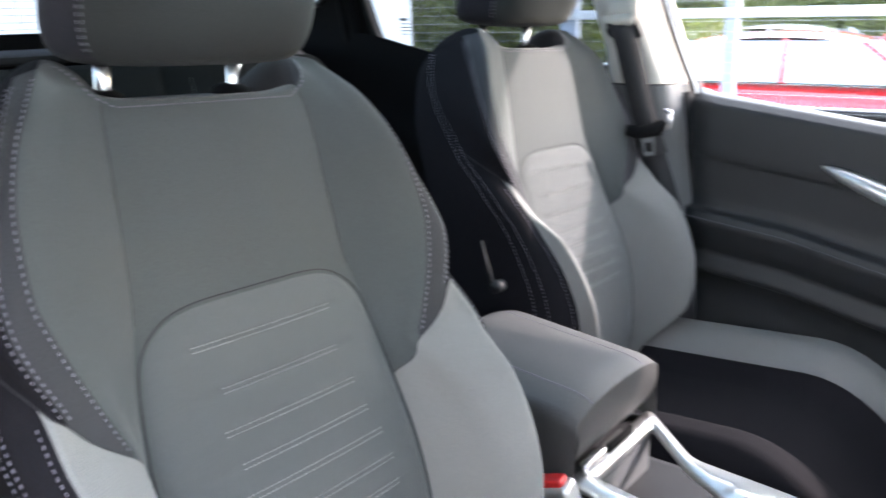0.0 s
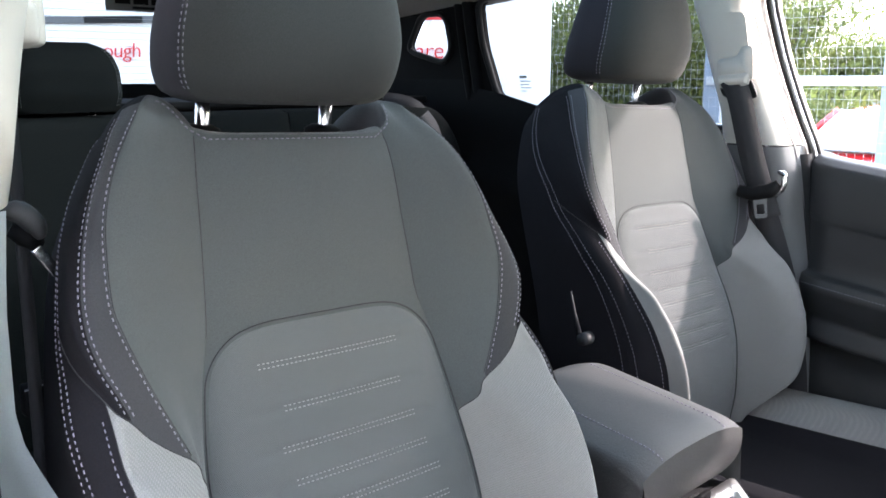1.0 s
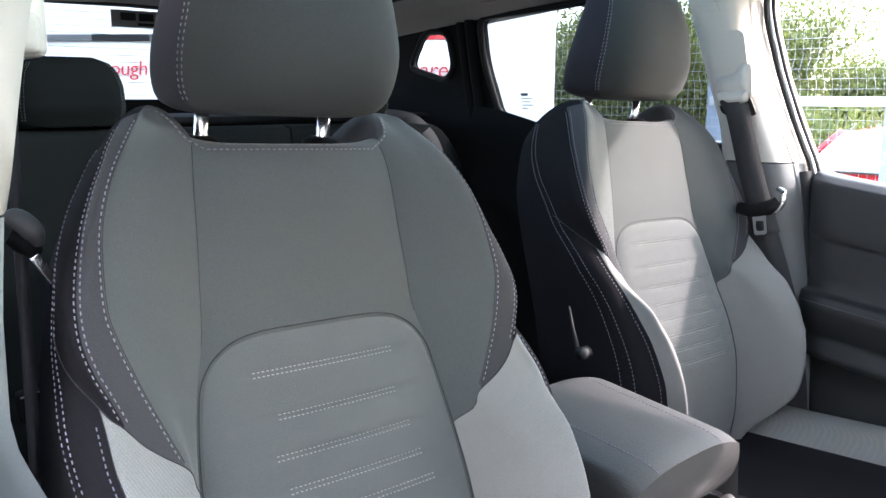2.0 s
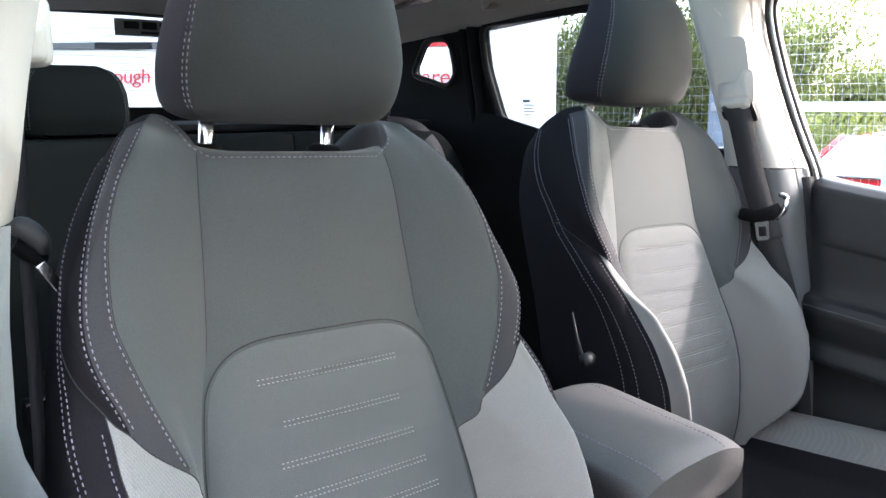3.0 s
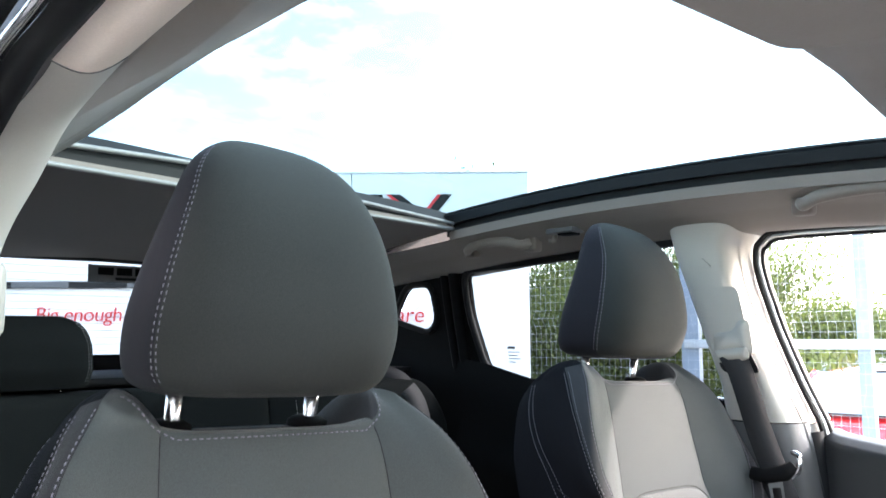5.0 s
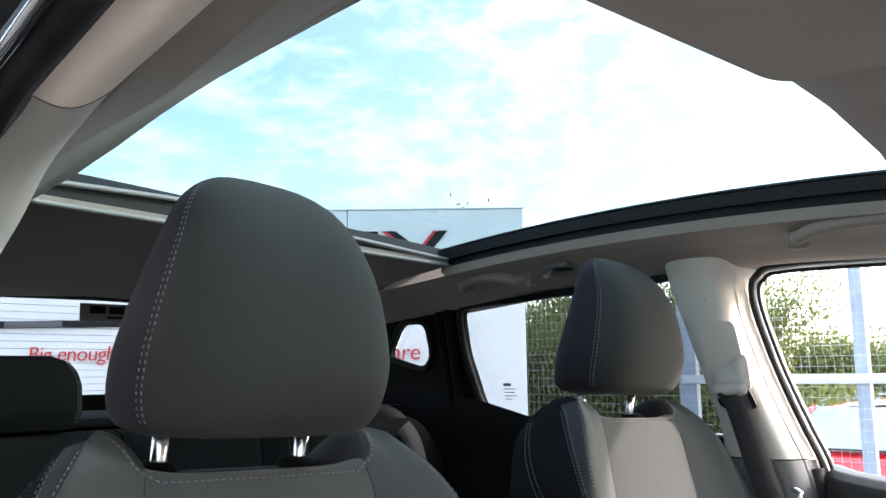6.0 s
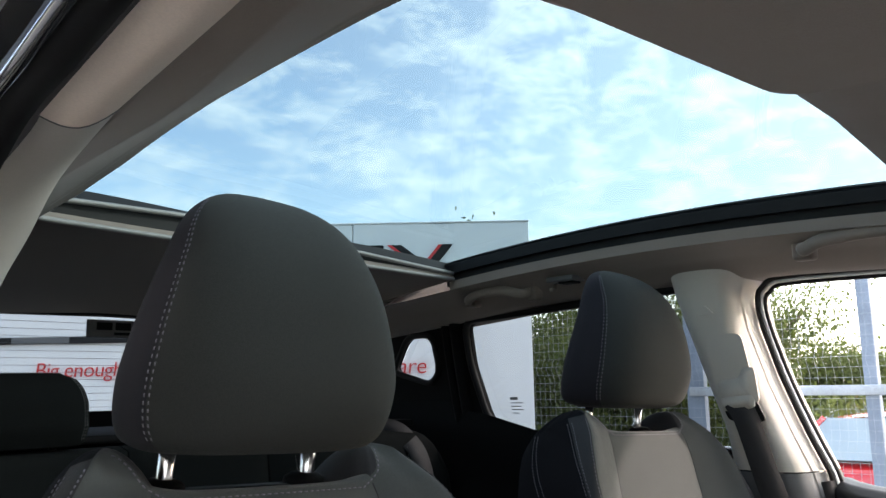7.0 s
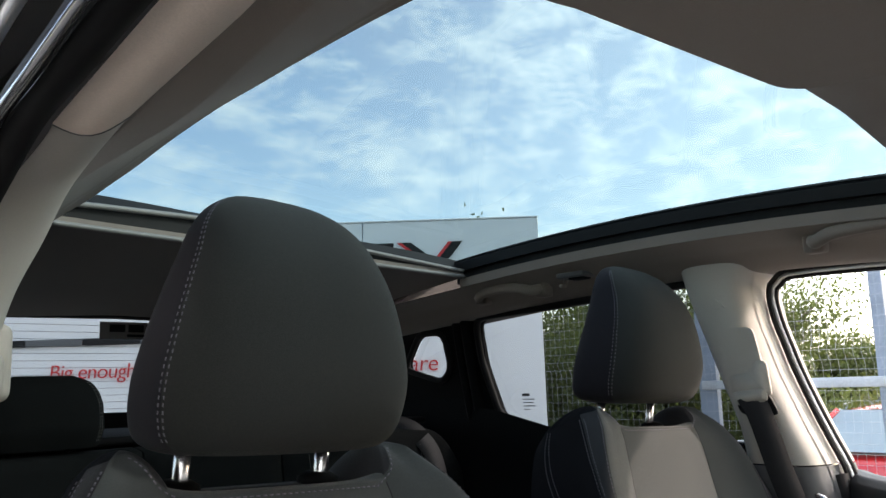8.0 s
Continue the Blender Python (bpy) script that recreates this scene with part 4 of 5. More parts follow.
def cabin_floor():
    tagged(part("floor", box(-0.70, 0.74, -0.55, 2.05, 0.30, 0.36, 0.01), CARPET), "black carpeted car floor", "floor", kind="structure")
    tagged(part("wall_front", box(-0.72, 0.76, -0.62, -0.56, 0.30, 0.98, 0.02), SOFT_BLACK), "plain dark bulkhead under the windscreen", "bulkhead", kind="structure")
    sill = part("sill", box(-0.74, -0.64, -0.55, 0.70, 0.30, 0.42, 0.02), DARK_GREY)
    tagged(sill, "dark grey door sill", "sill", kind="structure")
    for sgn, nm in ((1, "pillar_3"), (-1, "pillar_4")):
        ob = part(nm, tube([(X_MID + sgn * 0.62, -0.06, 1.372), (X_MID + sgn * 0.66, -0.32, 1.22), (X_MID + sgn * 0.70, -0.60, 0.97)], 0.045, 10), CREAM)
        tagged(ob, "cream windscreen pillar trim", "car pillar", kind="structure")
    # the dashboard's plain top and the raked windscreen close the cabin before the seats
    def dash(a, b):
        x = -0.70 + 1.44 * a
        return (x, -0.58 + 0.36 * b, 0.975 + 0.035 * math.sin(b * 2.2) - 0.30 * max(0.0, b - 0.82) / 0.18)
    tagged(part("wall_dashboard", grid(20, 24, dash), SOFT_BLACK), "plain black dashboard top", "dashboard", kind="structure")
    tagged(part("window_front", grid(12, 8, lambda a, b: (X_MID - 0.70 + 0.08 * b + a * (1.40 - 0.16 * b), -0.61 + 0.36 * b - 0.05 * math.sin(a * math.pi), 0.985 + 0.44 * b)), SCREEN_GLASS), "raked tinted windscreen", "windscreen", kind="structure")


cabin_floor()


def front_door():
    """The closed passenger door: padded top, armrest, pull handle and pocket ledge."""
    root = thing("door_1", "closed black passenger door with padded armrest and silver handle", "car door", kind="structure")
    X = 0.69
    def z_top(y):
        return interp(y, [(-0.5, 0.985), (0.33, 1.052), (0.66, 1.096)])
    def z_arm(y):
        return interp(y, [(-0.5, 0.70), (0.30, 0.828), (0.46, 0.864), (0.64, 0.884)])
    def panel(a, b):
        y = 0.655 - a * 1.12
        top, arm = z_top(y), z_arm(y)
        rows = [(0.36, 0.02), (arm - 0.30, 0.02), (arm - 0.115, 0.014), (arm - 0.108, 0.030), (arm - 0.100, 0.032), (arm - 0.07, 0.022), (arm - 0.05, 0.034), (arm - 0.012, 0.046), (arm + 0.004, 0.040), (arm + 0.010, 0.024),
                (arm + 0.03, 0.020), (top - 0.125, 0.021), (top - 0.112, 0.021), (top - 0.105, 0.024), (top - 0.05, 0.024), (top - 0.015, 0.020), (top - 0.003, 0.004), (top, -0.02), (top - 0.004, -0.05)]
        k = b * (len(rows) - 1)
        i = min(int(k), len(rows) - 2)
        f = k - i
        z, inn = rows[i][0] * (1 - f) + rows[i + 1][0] * f, rows[i][1] * (1 - f) + rows[i + 1][1] * f
        edge = 0.03 * max(0, 1 - a / 0.03)
        return (X - inn + edge, y, z)
    part("door_card", grid(44, 72, panel), DOOR_PAD, root)
    line = [(X - 0.058, y, z_arm(y) - 0.003) for y in np.linspace(0.63, -0.2, 30)]
    part("stitching", stitches(line, (-0.6, 0, 0.8)), THREAD, root)
    pts = [(X - 0.020, 0.415, z_top(0.4) - 0.080), (X - 0.032, 0.37, z_top(0.37) - 0.090), (X - 0.036, 0.30, z_top(0.3) - 0.108), (X - 0.034, 0.20, z_top(0.2) - 0.13), (X - 0.02, 0.08, z_top(0.08) - 0.14)]
    part("pull_handle", tube(smooth_line(pts, 6), [0.004 + 0.016 * math.sin(math.pi * k / 24) for k in range(25)], 10, 0.8), SILVER, root, "satin silver door pull")
    v = [(X + 0.012, 0.66, 1.07), (X + 0.012, -0.45, 0.97), (0.635, -0.10, 1.34), (0.628, 0.35, 1.405), (0.628, 0.69, 1.415)]
    part("door_pane", (v, [(0, 1, 2, 3, 4)]), WINDOW, root, smooth=False)
    part("outer_panel", box(0.80, 0.84, -0.5, 0.71, 0.3, 1.06, 0.01), BODY_PAINT, root)
    part("door_edge", tube([(X + 0.01, 0.672, 1.09), (X + 0.01, 0.64, 0.88), (X + 0.01, 0.60, 0.6)], 0.02, 8), RUBBER, root)


front_door()


def open_door():
    """The driver's door, swung wide open beside the camera: inner panel, outer skin, window frame and pane."""
    root = thing("door_2", "black driver's door standing wide open", "car door", kind="structure", at=(-0.78, -0.42, 0.34))
    swing = Matrix.Translation((-0.78, -0.42, 0)) @ Matrix.Rotation(radians(68), 4, "Z")
    def card(a, b):
        z = 0.36 + 0.70 * b
        bulge = 0.02 * math.sin(b * 3.14) + 0.035 * math.exp(-((b - 0.62) / 0.07) ** 2)
        return swing @ Vector((0.02 + bulge, 0.02 + 1.05 * a, z - 0.06 * (1 - a) * b))
    hang(part("door_card", grid(20, 40, card), SOFT_BLACK), root)
    hang(part("outer_skin", box(-0.07, 0.015, 0.0, 1.09, 0.32, 1.0, 0.02, 3, swing), BODY_PAINT), root)
    top = [(0.0, 0.02, 0.98), (-0.03, 0.35, 1.22), (-0.06, 0.62, 1.385), (-0.07, 0.95, 1.41), (-0.02, 1.10, 1.06)]
    hang(part("window_frame", tube([swing @ Vector(p) for p in smooth_line(top, 5)], 0.018, 8), BODY_PAINT), root)
    hang(part("door_pane", ([swing @ Vector(p) for p in top], [(0, 1, 2, 3, 4)]), WINDOW, smooth=False), root)


open_door()

# ---------------------------------------------------------------- front seats
SEAT_X = -0.350
# lines down the half back, from the middle panel outwards: height, distance from the seat's middle, distance before its back plane
LINE_PANEL = [(0.6, 0.116, -0.01), (0.66, 0.122, 0.01), (0.7, 0.128, 0.02), (0.78, 0.133, 0.029), (0.82, 0.134, 0.027), (0.86, 0.135, 0.019), (0.9, 0.1355, 0.006), (0.94, 0.131, -0.002), (0.98, 0.1235, -0.008), (1.02, 0.1127, -0.013), (1.06, 0.109, -0.0135), (1.1, 0.106, -0.0145), (1.14, 0.1037, -0.0155), (1.165, 0.101, -0.018), (1.183, 0.0975, -0.023)]
LINE_FLANK = [(0.6, 0.119, 0), (0.66, 0.126, 0.02), (0.7, 0.134, 0.042), (0.735, 0.141, 0.054), (0.78, 0.144, 0.06), (0.82, 0.146, 0.061), (0.84, 0.147, 0.058), (0.88, 0.149, 0.047), (0.9, 0.149, 0.037), (0.92, 0.146, 0.025), (0.94, 0.143, 0.013), (0.98, 0.148, 0.01), (1.02, 0.15, 0.01), (1.06, 0.153, 0.008), (1.1, 0.151, 0.004), (1.14, 0.145, -0.001), (1.17, 0.134, -0.009), (1.19, 0.123, -0.023), (1.206, 0.1165, -0.041)]
LINE_IN = [(0.6, 0.122, 0), (0.66, 0.129, 0.03), (0.7, 0.142, 0.063), (0.735, 0.152, 0.088), (0.78, 0.159, 0.106), (0.82, 0.162, 0.109), (0.84, 0.163, 0.108), (0.86, 0.165, 0.104), (0.88, 0.166, 0.096), (0.9, 0.166, 0.082), (0.92, 0.161, 0.056), (0.94, 0.1545, 0.03), (0.96, 0.1624, 0.029), (1, 0.18, 0.03), (1.04, 0.194, 0.0268), (1.06, 0.198, 0.0234), (1.1, 0.195, 0.0165), (1.12, 0.191, 0.0125), (1.14, 0.184, 0.008), (1.16, 0.1735, 0.001), (1.18, 0.1585, -0.009), (1.203, 0.136, -0.03)]
LINE_OUT = [(0.6, 0.125, -0.01), (0.66, 0.133, 0.03), (0.7, 0.149, 0.075), (0.735, 0.163, 0.11), (0.78, 0.177, 0.1252), (0.82, 0.1835, 0.13), (0.84, 0.187, 0.1285), (0.86, 0.19, 0.125), (0.88, 0.1925, 0.1195), (0.9, 0.1953, 0.1105), (0.92, 0.1962, 0.0991), (0.94, 0.198, 0.072), (0.96, 0.2, 0.047), (0.983, 0.199, 0.0365), (1, 0.205, 0.0355), (1.02, 0.2137, 0.0328), (1.04, 0.2185, 0.0284), (1.06, 0.2176, 0.0207), (1.08, 0.2133, 0.0131), (1.1, 0.2064, 0.0035), (1.12, 0.1977, -0.0062), (1.14, 0.1858, -0.0185), (1.16, 0.1716, -0.0311), (1.18, 0.1578, -0.043), (1.198, 0.139, -0.06)]
LINE_RIM = [(0.6, 0.128, -0.04), (0.66, 0.14, 0.005), (0.7, 0.16, 0.06), (0.735, 0.182, 0.092), (0.78, 0.1869, 0.1011), (0.8, 0.1899, 0.1039), (0.82, 0.1934, 0.1059), (0.84, 0.1969, 0.1044), (0.86, 0.1999, 0.1009), (0.88, 0.2024, 0.0954), (0.9, 0.2052, 0.0864), (0.92, 0.2061, 0.075), (0.94, 0.2105, 0.0655), (0.96, 0.2135, 0.053), (0.98, 0.2118, 0.037), (1, 0.212, 0.024), (1.02, 0.2195, 0.018), (1.04, 0.2235, 0.009), (1.06, 0.2225, 0), (1.08, 0.2165, -0.012), (1.1, 0.207, -0.024), (1.12, 0.195, -0.037), (1.14, 0.18, -0.052), (1.16, 0.164, -0.066), (1.19, 0.138, -0.088)]
LINE_SIDE = [(0.6, 0.15, -0.06), (0.66, 0.165, -0.02), (0.7, 0.195, 0.035), (0.735, 0.214, 0.058), (0.78, 0.226, 0.068), (0.84, 0.226, 0.066), (0.9, 0.23, 0.052), (0.94, 0.232, 0.034), (0.96, 0.233, 0.02), (0.98, 0.2315, 0.0053), (1, 0.2257, -0.0146), (1.02, 0.2204, -0.0342), (1.04, 0.2144, -0.0483), (1.06, 0.2068, -0.0636), (1.08, 0.198, -0.081), (1.1, 0.187, -0.096), (1.12, 0.175, -0.108), (1.14, 0.161, -0.117), (1.16, 0.147, -0.122), (1.178, 0.13, -0.126)]
LINE_BACK = [(0.6, 0.15, -0.12), (0.72, 0.175, -0.1), (0.78, 0.22, -0.095), (0.9, 0.222, -0.1), (1, 0.205, -0.125), (1.06, 0.188, -0.142), (1.1, 0.168, -0.15), (1.14, 0.142, -0.156), (1.16, 0.118, -0.158)]
SEAT_LINES = (LINE_PANEL, LINE_FLANK, LINE_IN, LINE_OUT, LINE_RIM, LINE_SIDE, LINE_BACK)


def spline(z, table, k):
    """Column k of a table over its first column, on a smooth curve."""
    if z <= table[0][0]:
        return table[0][k]
    if z >= table[-1][0]:
        return table[-1][k]
    i = next(n for n in range(len(table) - 1) if z <= table[n + 1][0])
    p, q = table[i], table[i + 1]
    def slope(n):
        a, b = table[max(n - 1, 0)], table[min(n + 1, len(table) - 1)]
        return (b[k] - a[k]) / (b[0] - a[0])
    h = q[0] - p[0]
    t = (z - p[0]) / h
    return (p[k] * (1 + 2 * t) * (1 - t) ** 2 + q[k] * t * t * (3 - 2 * t) + slope(i) * h * t * (1 - t) ** 2 + slope(i + 1) * h * t * t * (t - 1))


line_cache = {}


def line_at(i, z):
    key = (i, round(z, 5))
    if key not in line_cache:
        line_cache[key] = (spline(z, SEAT_LINES[i], 1), spline(z, SEAT_LINES[i], 2))
    return line_cache[key]


def back_y(z):
    return 0.64 + 0.21 * (z - 1.18)


def shoulder_z(a):
    """Height of the seat's upper edge: low at the middle panel, a horn on the shoulder, falling to the back."""
    return spline(a, [(0, 1.181), (0.35, 1.187), (0.7, 1.1995), (1.0, 1.2055), (1.5, 1.2065), (2, 1.203), (3, 1.196), (4, 1.186), (5, 1.172), (6, 1.155)], 1)


def bolster(s, a, z):
    """A place on the seat back's side: a from 0 (middle panel) over 2 and 3 (seams), 4 (rim), 5 (side seam) to 6 (behind)."""
    i = min(int(a), 5)
    t = a - i
    q = [line_at(k, z) for k in (max(i - 1, 0), i, i + 1, min(i + 2, 6))]
    u, f = [0.5 * (2 * q[1][k] + (q[2][k] - q[0][k]) * t + (2 * q[0][k] - 5 * q[1][k] + 4 * q[2][k] - q[3][k]) * t * t + (3 * q[1][k] - q[0][k] - 3 * q[2][k] + q[3][k]) * t ** 3) for k in (0, 1)]
    return Vector((SEAT_X + s * u, back_y(z) - f, z))


def wedge_top(a):
    """Upper seam of the light mesh wedge."""
    return spline(a, [(0, 0.9063), (1, 0.9225), (2, 0.9415), (2.5, 0.9635), (3, 0.982), (4, 0.9965), (5, 1.035)], 1)


def normal_at(s, a, z):
    d1 = bolster(s, min(a + 0.05, 6), z) - bolster(s, max(a - 0.05, 0), z)
    d2 = bolster(s, a, z + 0.006) - bolster(s, a, z - 0.006)
    return (d1.cross(d2) * s).normalized()


def seat_line(s, a, z0, z1, n=40, lift=0.0004):
    """A line down the bolster, with its surface's normals."""
    out = []
    for k in range(n + 1):
        z = z0 + (z1 - z0) * k / n
        nrm = normal_at(s, a, z)
        out.append((bolster(s, a, z) + nrm * lift, nrm))
    return out


def stitch_along(line, **kw):
    nrm = {tuple(p): n for p, n in line}
    return stitches([p for p, _ in line], lambda p: nrm[tuple(p)], **kw)


def centre(u, z, lift=0.0):
    """A place on the middle panel, slightly crowned."""
    u1, f1 = line_at(0, z)
    return Vector((SEAT_X + u, back_y(z) - f1 - lift - 0.004 * (1 - min(1, abs(u) / u1) ** 2), z))


HEAD_HALF = [(1.2025, 0.060), (1.204, 0.082), (1.208, 0.0955), (1.215, 0.104), (1.225, 0.109), (1.24, 0.112), (1.26, 0.1125), (1.28, 0.1095), (1.30, 0.105), (1.32, 0.0995), (1.34, 0.093), (1.36, 0.085), (1.38, 0.0765), (1.395, 0.0665), (1.405, 0.056), (1.413, 0.043), (1.418, 0.027), (1.420, 0.006)]
HEAD_FRONT = [(1.2025, -0.020), (1.205, 0.000), (1.21, 0.013), (1.22, 0.0235), (1.24, 0.035), (1.26, 0.0435), (1.28, 0.048), (1.30, 0.0505), (1.32, 0.052), (1.34, 0.0505), (1.36, 0.046), (1.38, 0.036), (1.395, 0.024), (1.405, 0.012), (1.413, -0.002), (1.420, -0.020)]
HEAD_REAR = [(1.2025, -0.085), (1.21, -0.110), (1.22, -0.115), (1.26, -0.100), (1.30, -0.082), (1.34, -0.064), (1.38, -0.050), (1.41, -0.040), (1.420, -0.030)]


def headrest(seat):
    zs = [1.2025, 1.2032, 1.204, 1.206, 1.208, 1.2115, 1.215, 1.22] + list(np.linspace(1.226, 1.38, 22)) + [1.386, 1.392, 1.397, 1.402, 1.406, 1.410, 1.413, 1.416, 1.418, 1.4194, 1.420]

    def ring(z, ang):
        w, ff, fb = spline(z, HEAD_HALF, 1), spline(z, HEAD_FRONT, 1), spline(z, HEAD_REAR, 1)
        c, s = math.cos(ang), math.sin(ang)
        e = 2 / 3.1
        u, v = math.copysign(abs(c) ** e, c) * w, math.copysign(abs(s) ** e, s)
        return Vector((SEAT_X + u, back_y(z) - (ff + fb) / 2 + v * (ff - fb) / 2, z))

    def seam(z):
        return interp(z, [(1.20, 14), (1.28, 14), (1.34, 12), (1.38, 10), (1.42, 9)])

    def sheet(a0, a1, n):
        verts = [ring(z, radians(a0(seam(z)) + (a1(seam(z)) - a0(seam(z))) * i / n)) for z in zs for i in range(n + 1)]
        faces = [(j * (n + 1) + i, j * (n + 1) + i + 1, (j + 1) * (n + 1) + i + 1, (j + 1) * (n + 1) + i) for j in range(len(zs) - 1) for i in range(n)]
        return verts, faces
    front = sheet(lambda s: s - 180, lambda s: -s, 36)
    back = sheet(lambda s: 45, lambda s: 135, 14)
    top = [ring(zs[-1], radians(k * 15)) for k in range(24)]
    low = [ring(zs[0], radians(k * 15)) for k in range(24)]
    cap = (top + low, [tuple(range(24)), tuple(range(24, 48))[::-1]])
    head = hang(part("headrest", joined(front, back, cap), HEAD_CLOTH, label="charcoal cloth padded headrest"), seat)
    for s in (0, 1):
        part("side_panel", sheet(lambda q: -q, lambda q: 45, 14) if s else sheet(lambda q: 135, lambda q: 180 + q, 14), HEAD_SIDE, head)
        for off in (2.0, -2.2):
            for_ang = (lambda z: -seam(z) - off) if s else (lambda z: seam(z) - 180 + off)
            line = [(ring(z, radians(for_ang(z))), (ring(z, radians(for_ang(z))) - Vector((SEAT_X, back_y(z) + 0.02, z))).normalized()) for z in np.linspace(1.214, 1.405, 70)]
            part("stitching", stitch_along([(p + n * 0.0004, n) for p, n in line]), THREAD, head)
    for s in (-1, 1):
        part("post", tube([(SEAT_X + s * 0.066, 0.722, 1.12), (SEAT_X + s * 0.066, 0.708, 1.24)], 0.0066, 16), CHROME, head, "chrome headrest post")
        hang(part("post_guide", tube([(SEAT_X + s * 0.066, 0.716, 1.168), (SEAT_X + s * 0.066, 0.7155, 1.1795), (SEAT_X + s * 0.066, 0.7152, 1.1835)], [0.019, 0.018, 0.011], 20), BLACK), seat)
    return head


ROWS = (0.987, 0.951, 0.9195, 0.8935, 0.8715, 0.848, 0.826, 0.804)


def inset_top(k):
    """Arched upper edge of the ribbed inset, k from -1 to 1 across it."""
    return 1.0205 - 0.048 * (1 - (1 - abs(k) ** 5) ** 0.45)


def front_seat():
    seat = thing("car_seat", "grey and charcoal cloth front seat with light mesh bolsters", "car seat", "front seats", at=(SEAT_X, 0.45, 0.36))

    def add(name, shape, mat, label=""):
        return hang(part(name, shape, mat, label=label), seat)
    # middle panel with its rolled top edge
    def mid(a, b):
        if b <= 0.8:
            z = 0.60 + (1.176 - 0.60) * b / 0.8
            return centre((a * 2 - 1) * line_at(0, z)[0], z)
        k = (b - 0.8) / 0.2
        p = centre((a * 2 - 1) * line_at(0, 1.176)[0], 1.176)
        edge = 0.006 * abs(a * 2 - 1) ** 6
        ang = min(k * 2.2, 1.57)
        over = max(0.0, k - 0.714) / 0.286
        return Vector((p.x, p.y + 0.010 * (1 - math.cos(ang)) + 0.030 * over, p.z + (0.002 + edge) * math.sin(ang) - 0.012 * over * over))
    add("centre_panel", grid(24, 80, mid), CLOTH, "grey cloth middle panel")
    add("top_trough", grid(14, 8, lambda a, b: (SEAT_X + (a * 2 - 1) * 0.100, 0.690 + 0.080 * b, 1.170 + 0.004 * math.sin(b * 3.1))), BLACK)
    add("trough_slot", box(SEAT_X - 0.045, SEAT_X + 0.045, 0.700, 0.724, 1.160, 1.1755, 0.004), SOFT_BLACK)
    # ribbed inset with an arched top
    def inset(a, b):
        k = a * 2 - 1
        z = 0.60 + b * (inset_top(k) - 0.60)
        u = k * (line_at(0, z)[0] - 0.002)
        rim = (1 - abs(k) ** 14) * (1 - b ** 50)
        rib = sum(math.exp(-((z - zr) / 0.0035) ** 2) for zr in ROWS) * max(0.0, 1 - (abs(k) / 0.8) ** 6)
        return centre(u, z, -0.0015 + 0.0055 * rim - 0.0014 * rib)
    add("inset_panel", grid(48, 150, inset), CLOTH_INSET, "ribbed grey cloth inset with an arched top")
    rim = [centre(k * (line_at(0, inset_top(k))[0] - 0.002), inset_top(k) + 0.0010, 0.0006) for k in np.sin(np.linspace(-1.52, 1.52, 90))]
    sides = [[centre(s * (line_at(0, z)[0] - 0.002), z, 0.0002) for z in np.linspace(0.62, 0.972, 30)] for s in (-1, 1)]
    add("inset_piping", tube(sides[0] + rim + sides[1][::-1], 0.0006, 6), SEAM)
    # rows of double stitching across the inset
    for i, zr in enumerate(ROWS):
        for dz in (-0.0019, 0.0019):
            lo, hi = (-0.62, 0.58) if i == 0 else (-0.50 + 0.05 * (i % 2), 0.50 + 0.04 * i)
            pts = [centre(k * line_at(0, zr)[0], zr + dz, 0.0038) for k in np.linspace(lo, min(hi, 0.68), 26)]
            add("stitching", stitches(pts, (0, -1, 0.2), length=0.0022, gap=0.0022, width=0.0009, lift=0.0005), WHITE_THREAD)
    for s in (-1, 1):
        def strip(a0, a1, low, high, n, m):
            def at(i, j):
                a = a0 + (a1 - a0) * i
                zl = low(a) if callable(low) else low
                zh = high(a) if callable(high) else high
                return bolster(s, a, zl + (zh - zl) * j)
            return grid(n, m, at)
        add("bolster_flank", strip(0, 2, wedge_top, shoulder_z, 22, 60), CLOTH)
        add("bolster_band", strip(2, 3, wedge_top, shoulder_z, 12, 56), CLOTH_DARK)
        add("bolster_edge", strip(3, 5, wedge_top, shoulder_z, 18, 50), CLOTH_SIDE)
        add("bolster_wedge", strip(0, 4, 0.60, wedge_top, 36, 50), MESH_CLOTH, "light grey mesh cloth wedge")
        add("wedge_side", strip(4, 5, 0.60, wedge_top, 10, 44), CLOTH_SIDE)
        add("side_cover", strip(5, 6, 0.60, shoulder_z, 12, 44), CLOTH_SIDE)
        # padded horn on the shoulder
        ring = [bolster(s, a, shoulder_z(a)) for a in np.linspace(0, 6, 49)]
        inner = smooth_line([ring[-1], Vector((SEAT_X + s * 0.096, 0.765, 1.160)), Vector((SEAT_X + s * 0.084, 0.715, 1.168)), Vector((SEAT_X + s * 0.086, 0.680, 1.173)), ring[0]], 6)
        ring = ring + inner[1:-1]
        top = Vector((SEAT_X + s * 0.1185, 0.700, 1.2085))
        verts, faces, m = list(ring), [], len(ring)
        levels = [0.95, 0.88, 0.78, 0.66, 0.52, 0.36, 0.2, 0.08]
        for k in levels:
            verts += [Vector((top.x + (p.x - top.x) * k, top.y + (p.y - top.y) * k, p.z + (max(top.z, p.z) - p.z) * math.sin((1 - k) * 1.5708) ** 0.85)) for p in ring]
        for j in range(len(levels)):
            faces += [(j * m + i, j * m + (i + 1) % m, (j + 1) * m + (i + 1) % m, (j + 1) * m + i) for i in range(m)]
        outer = [f for f in faces if 16 <= f[0] % m < 48]
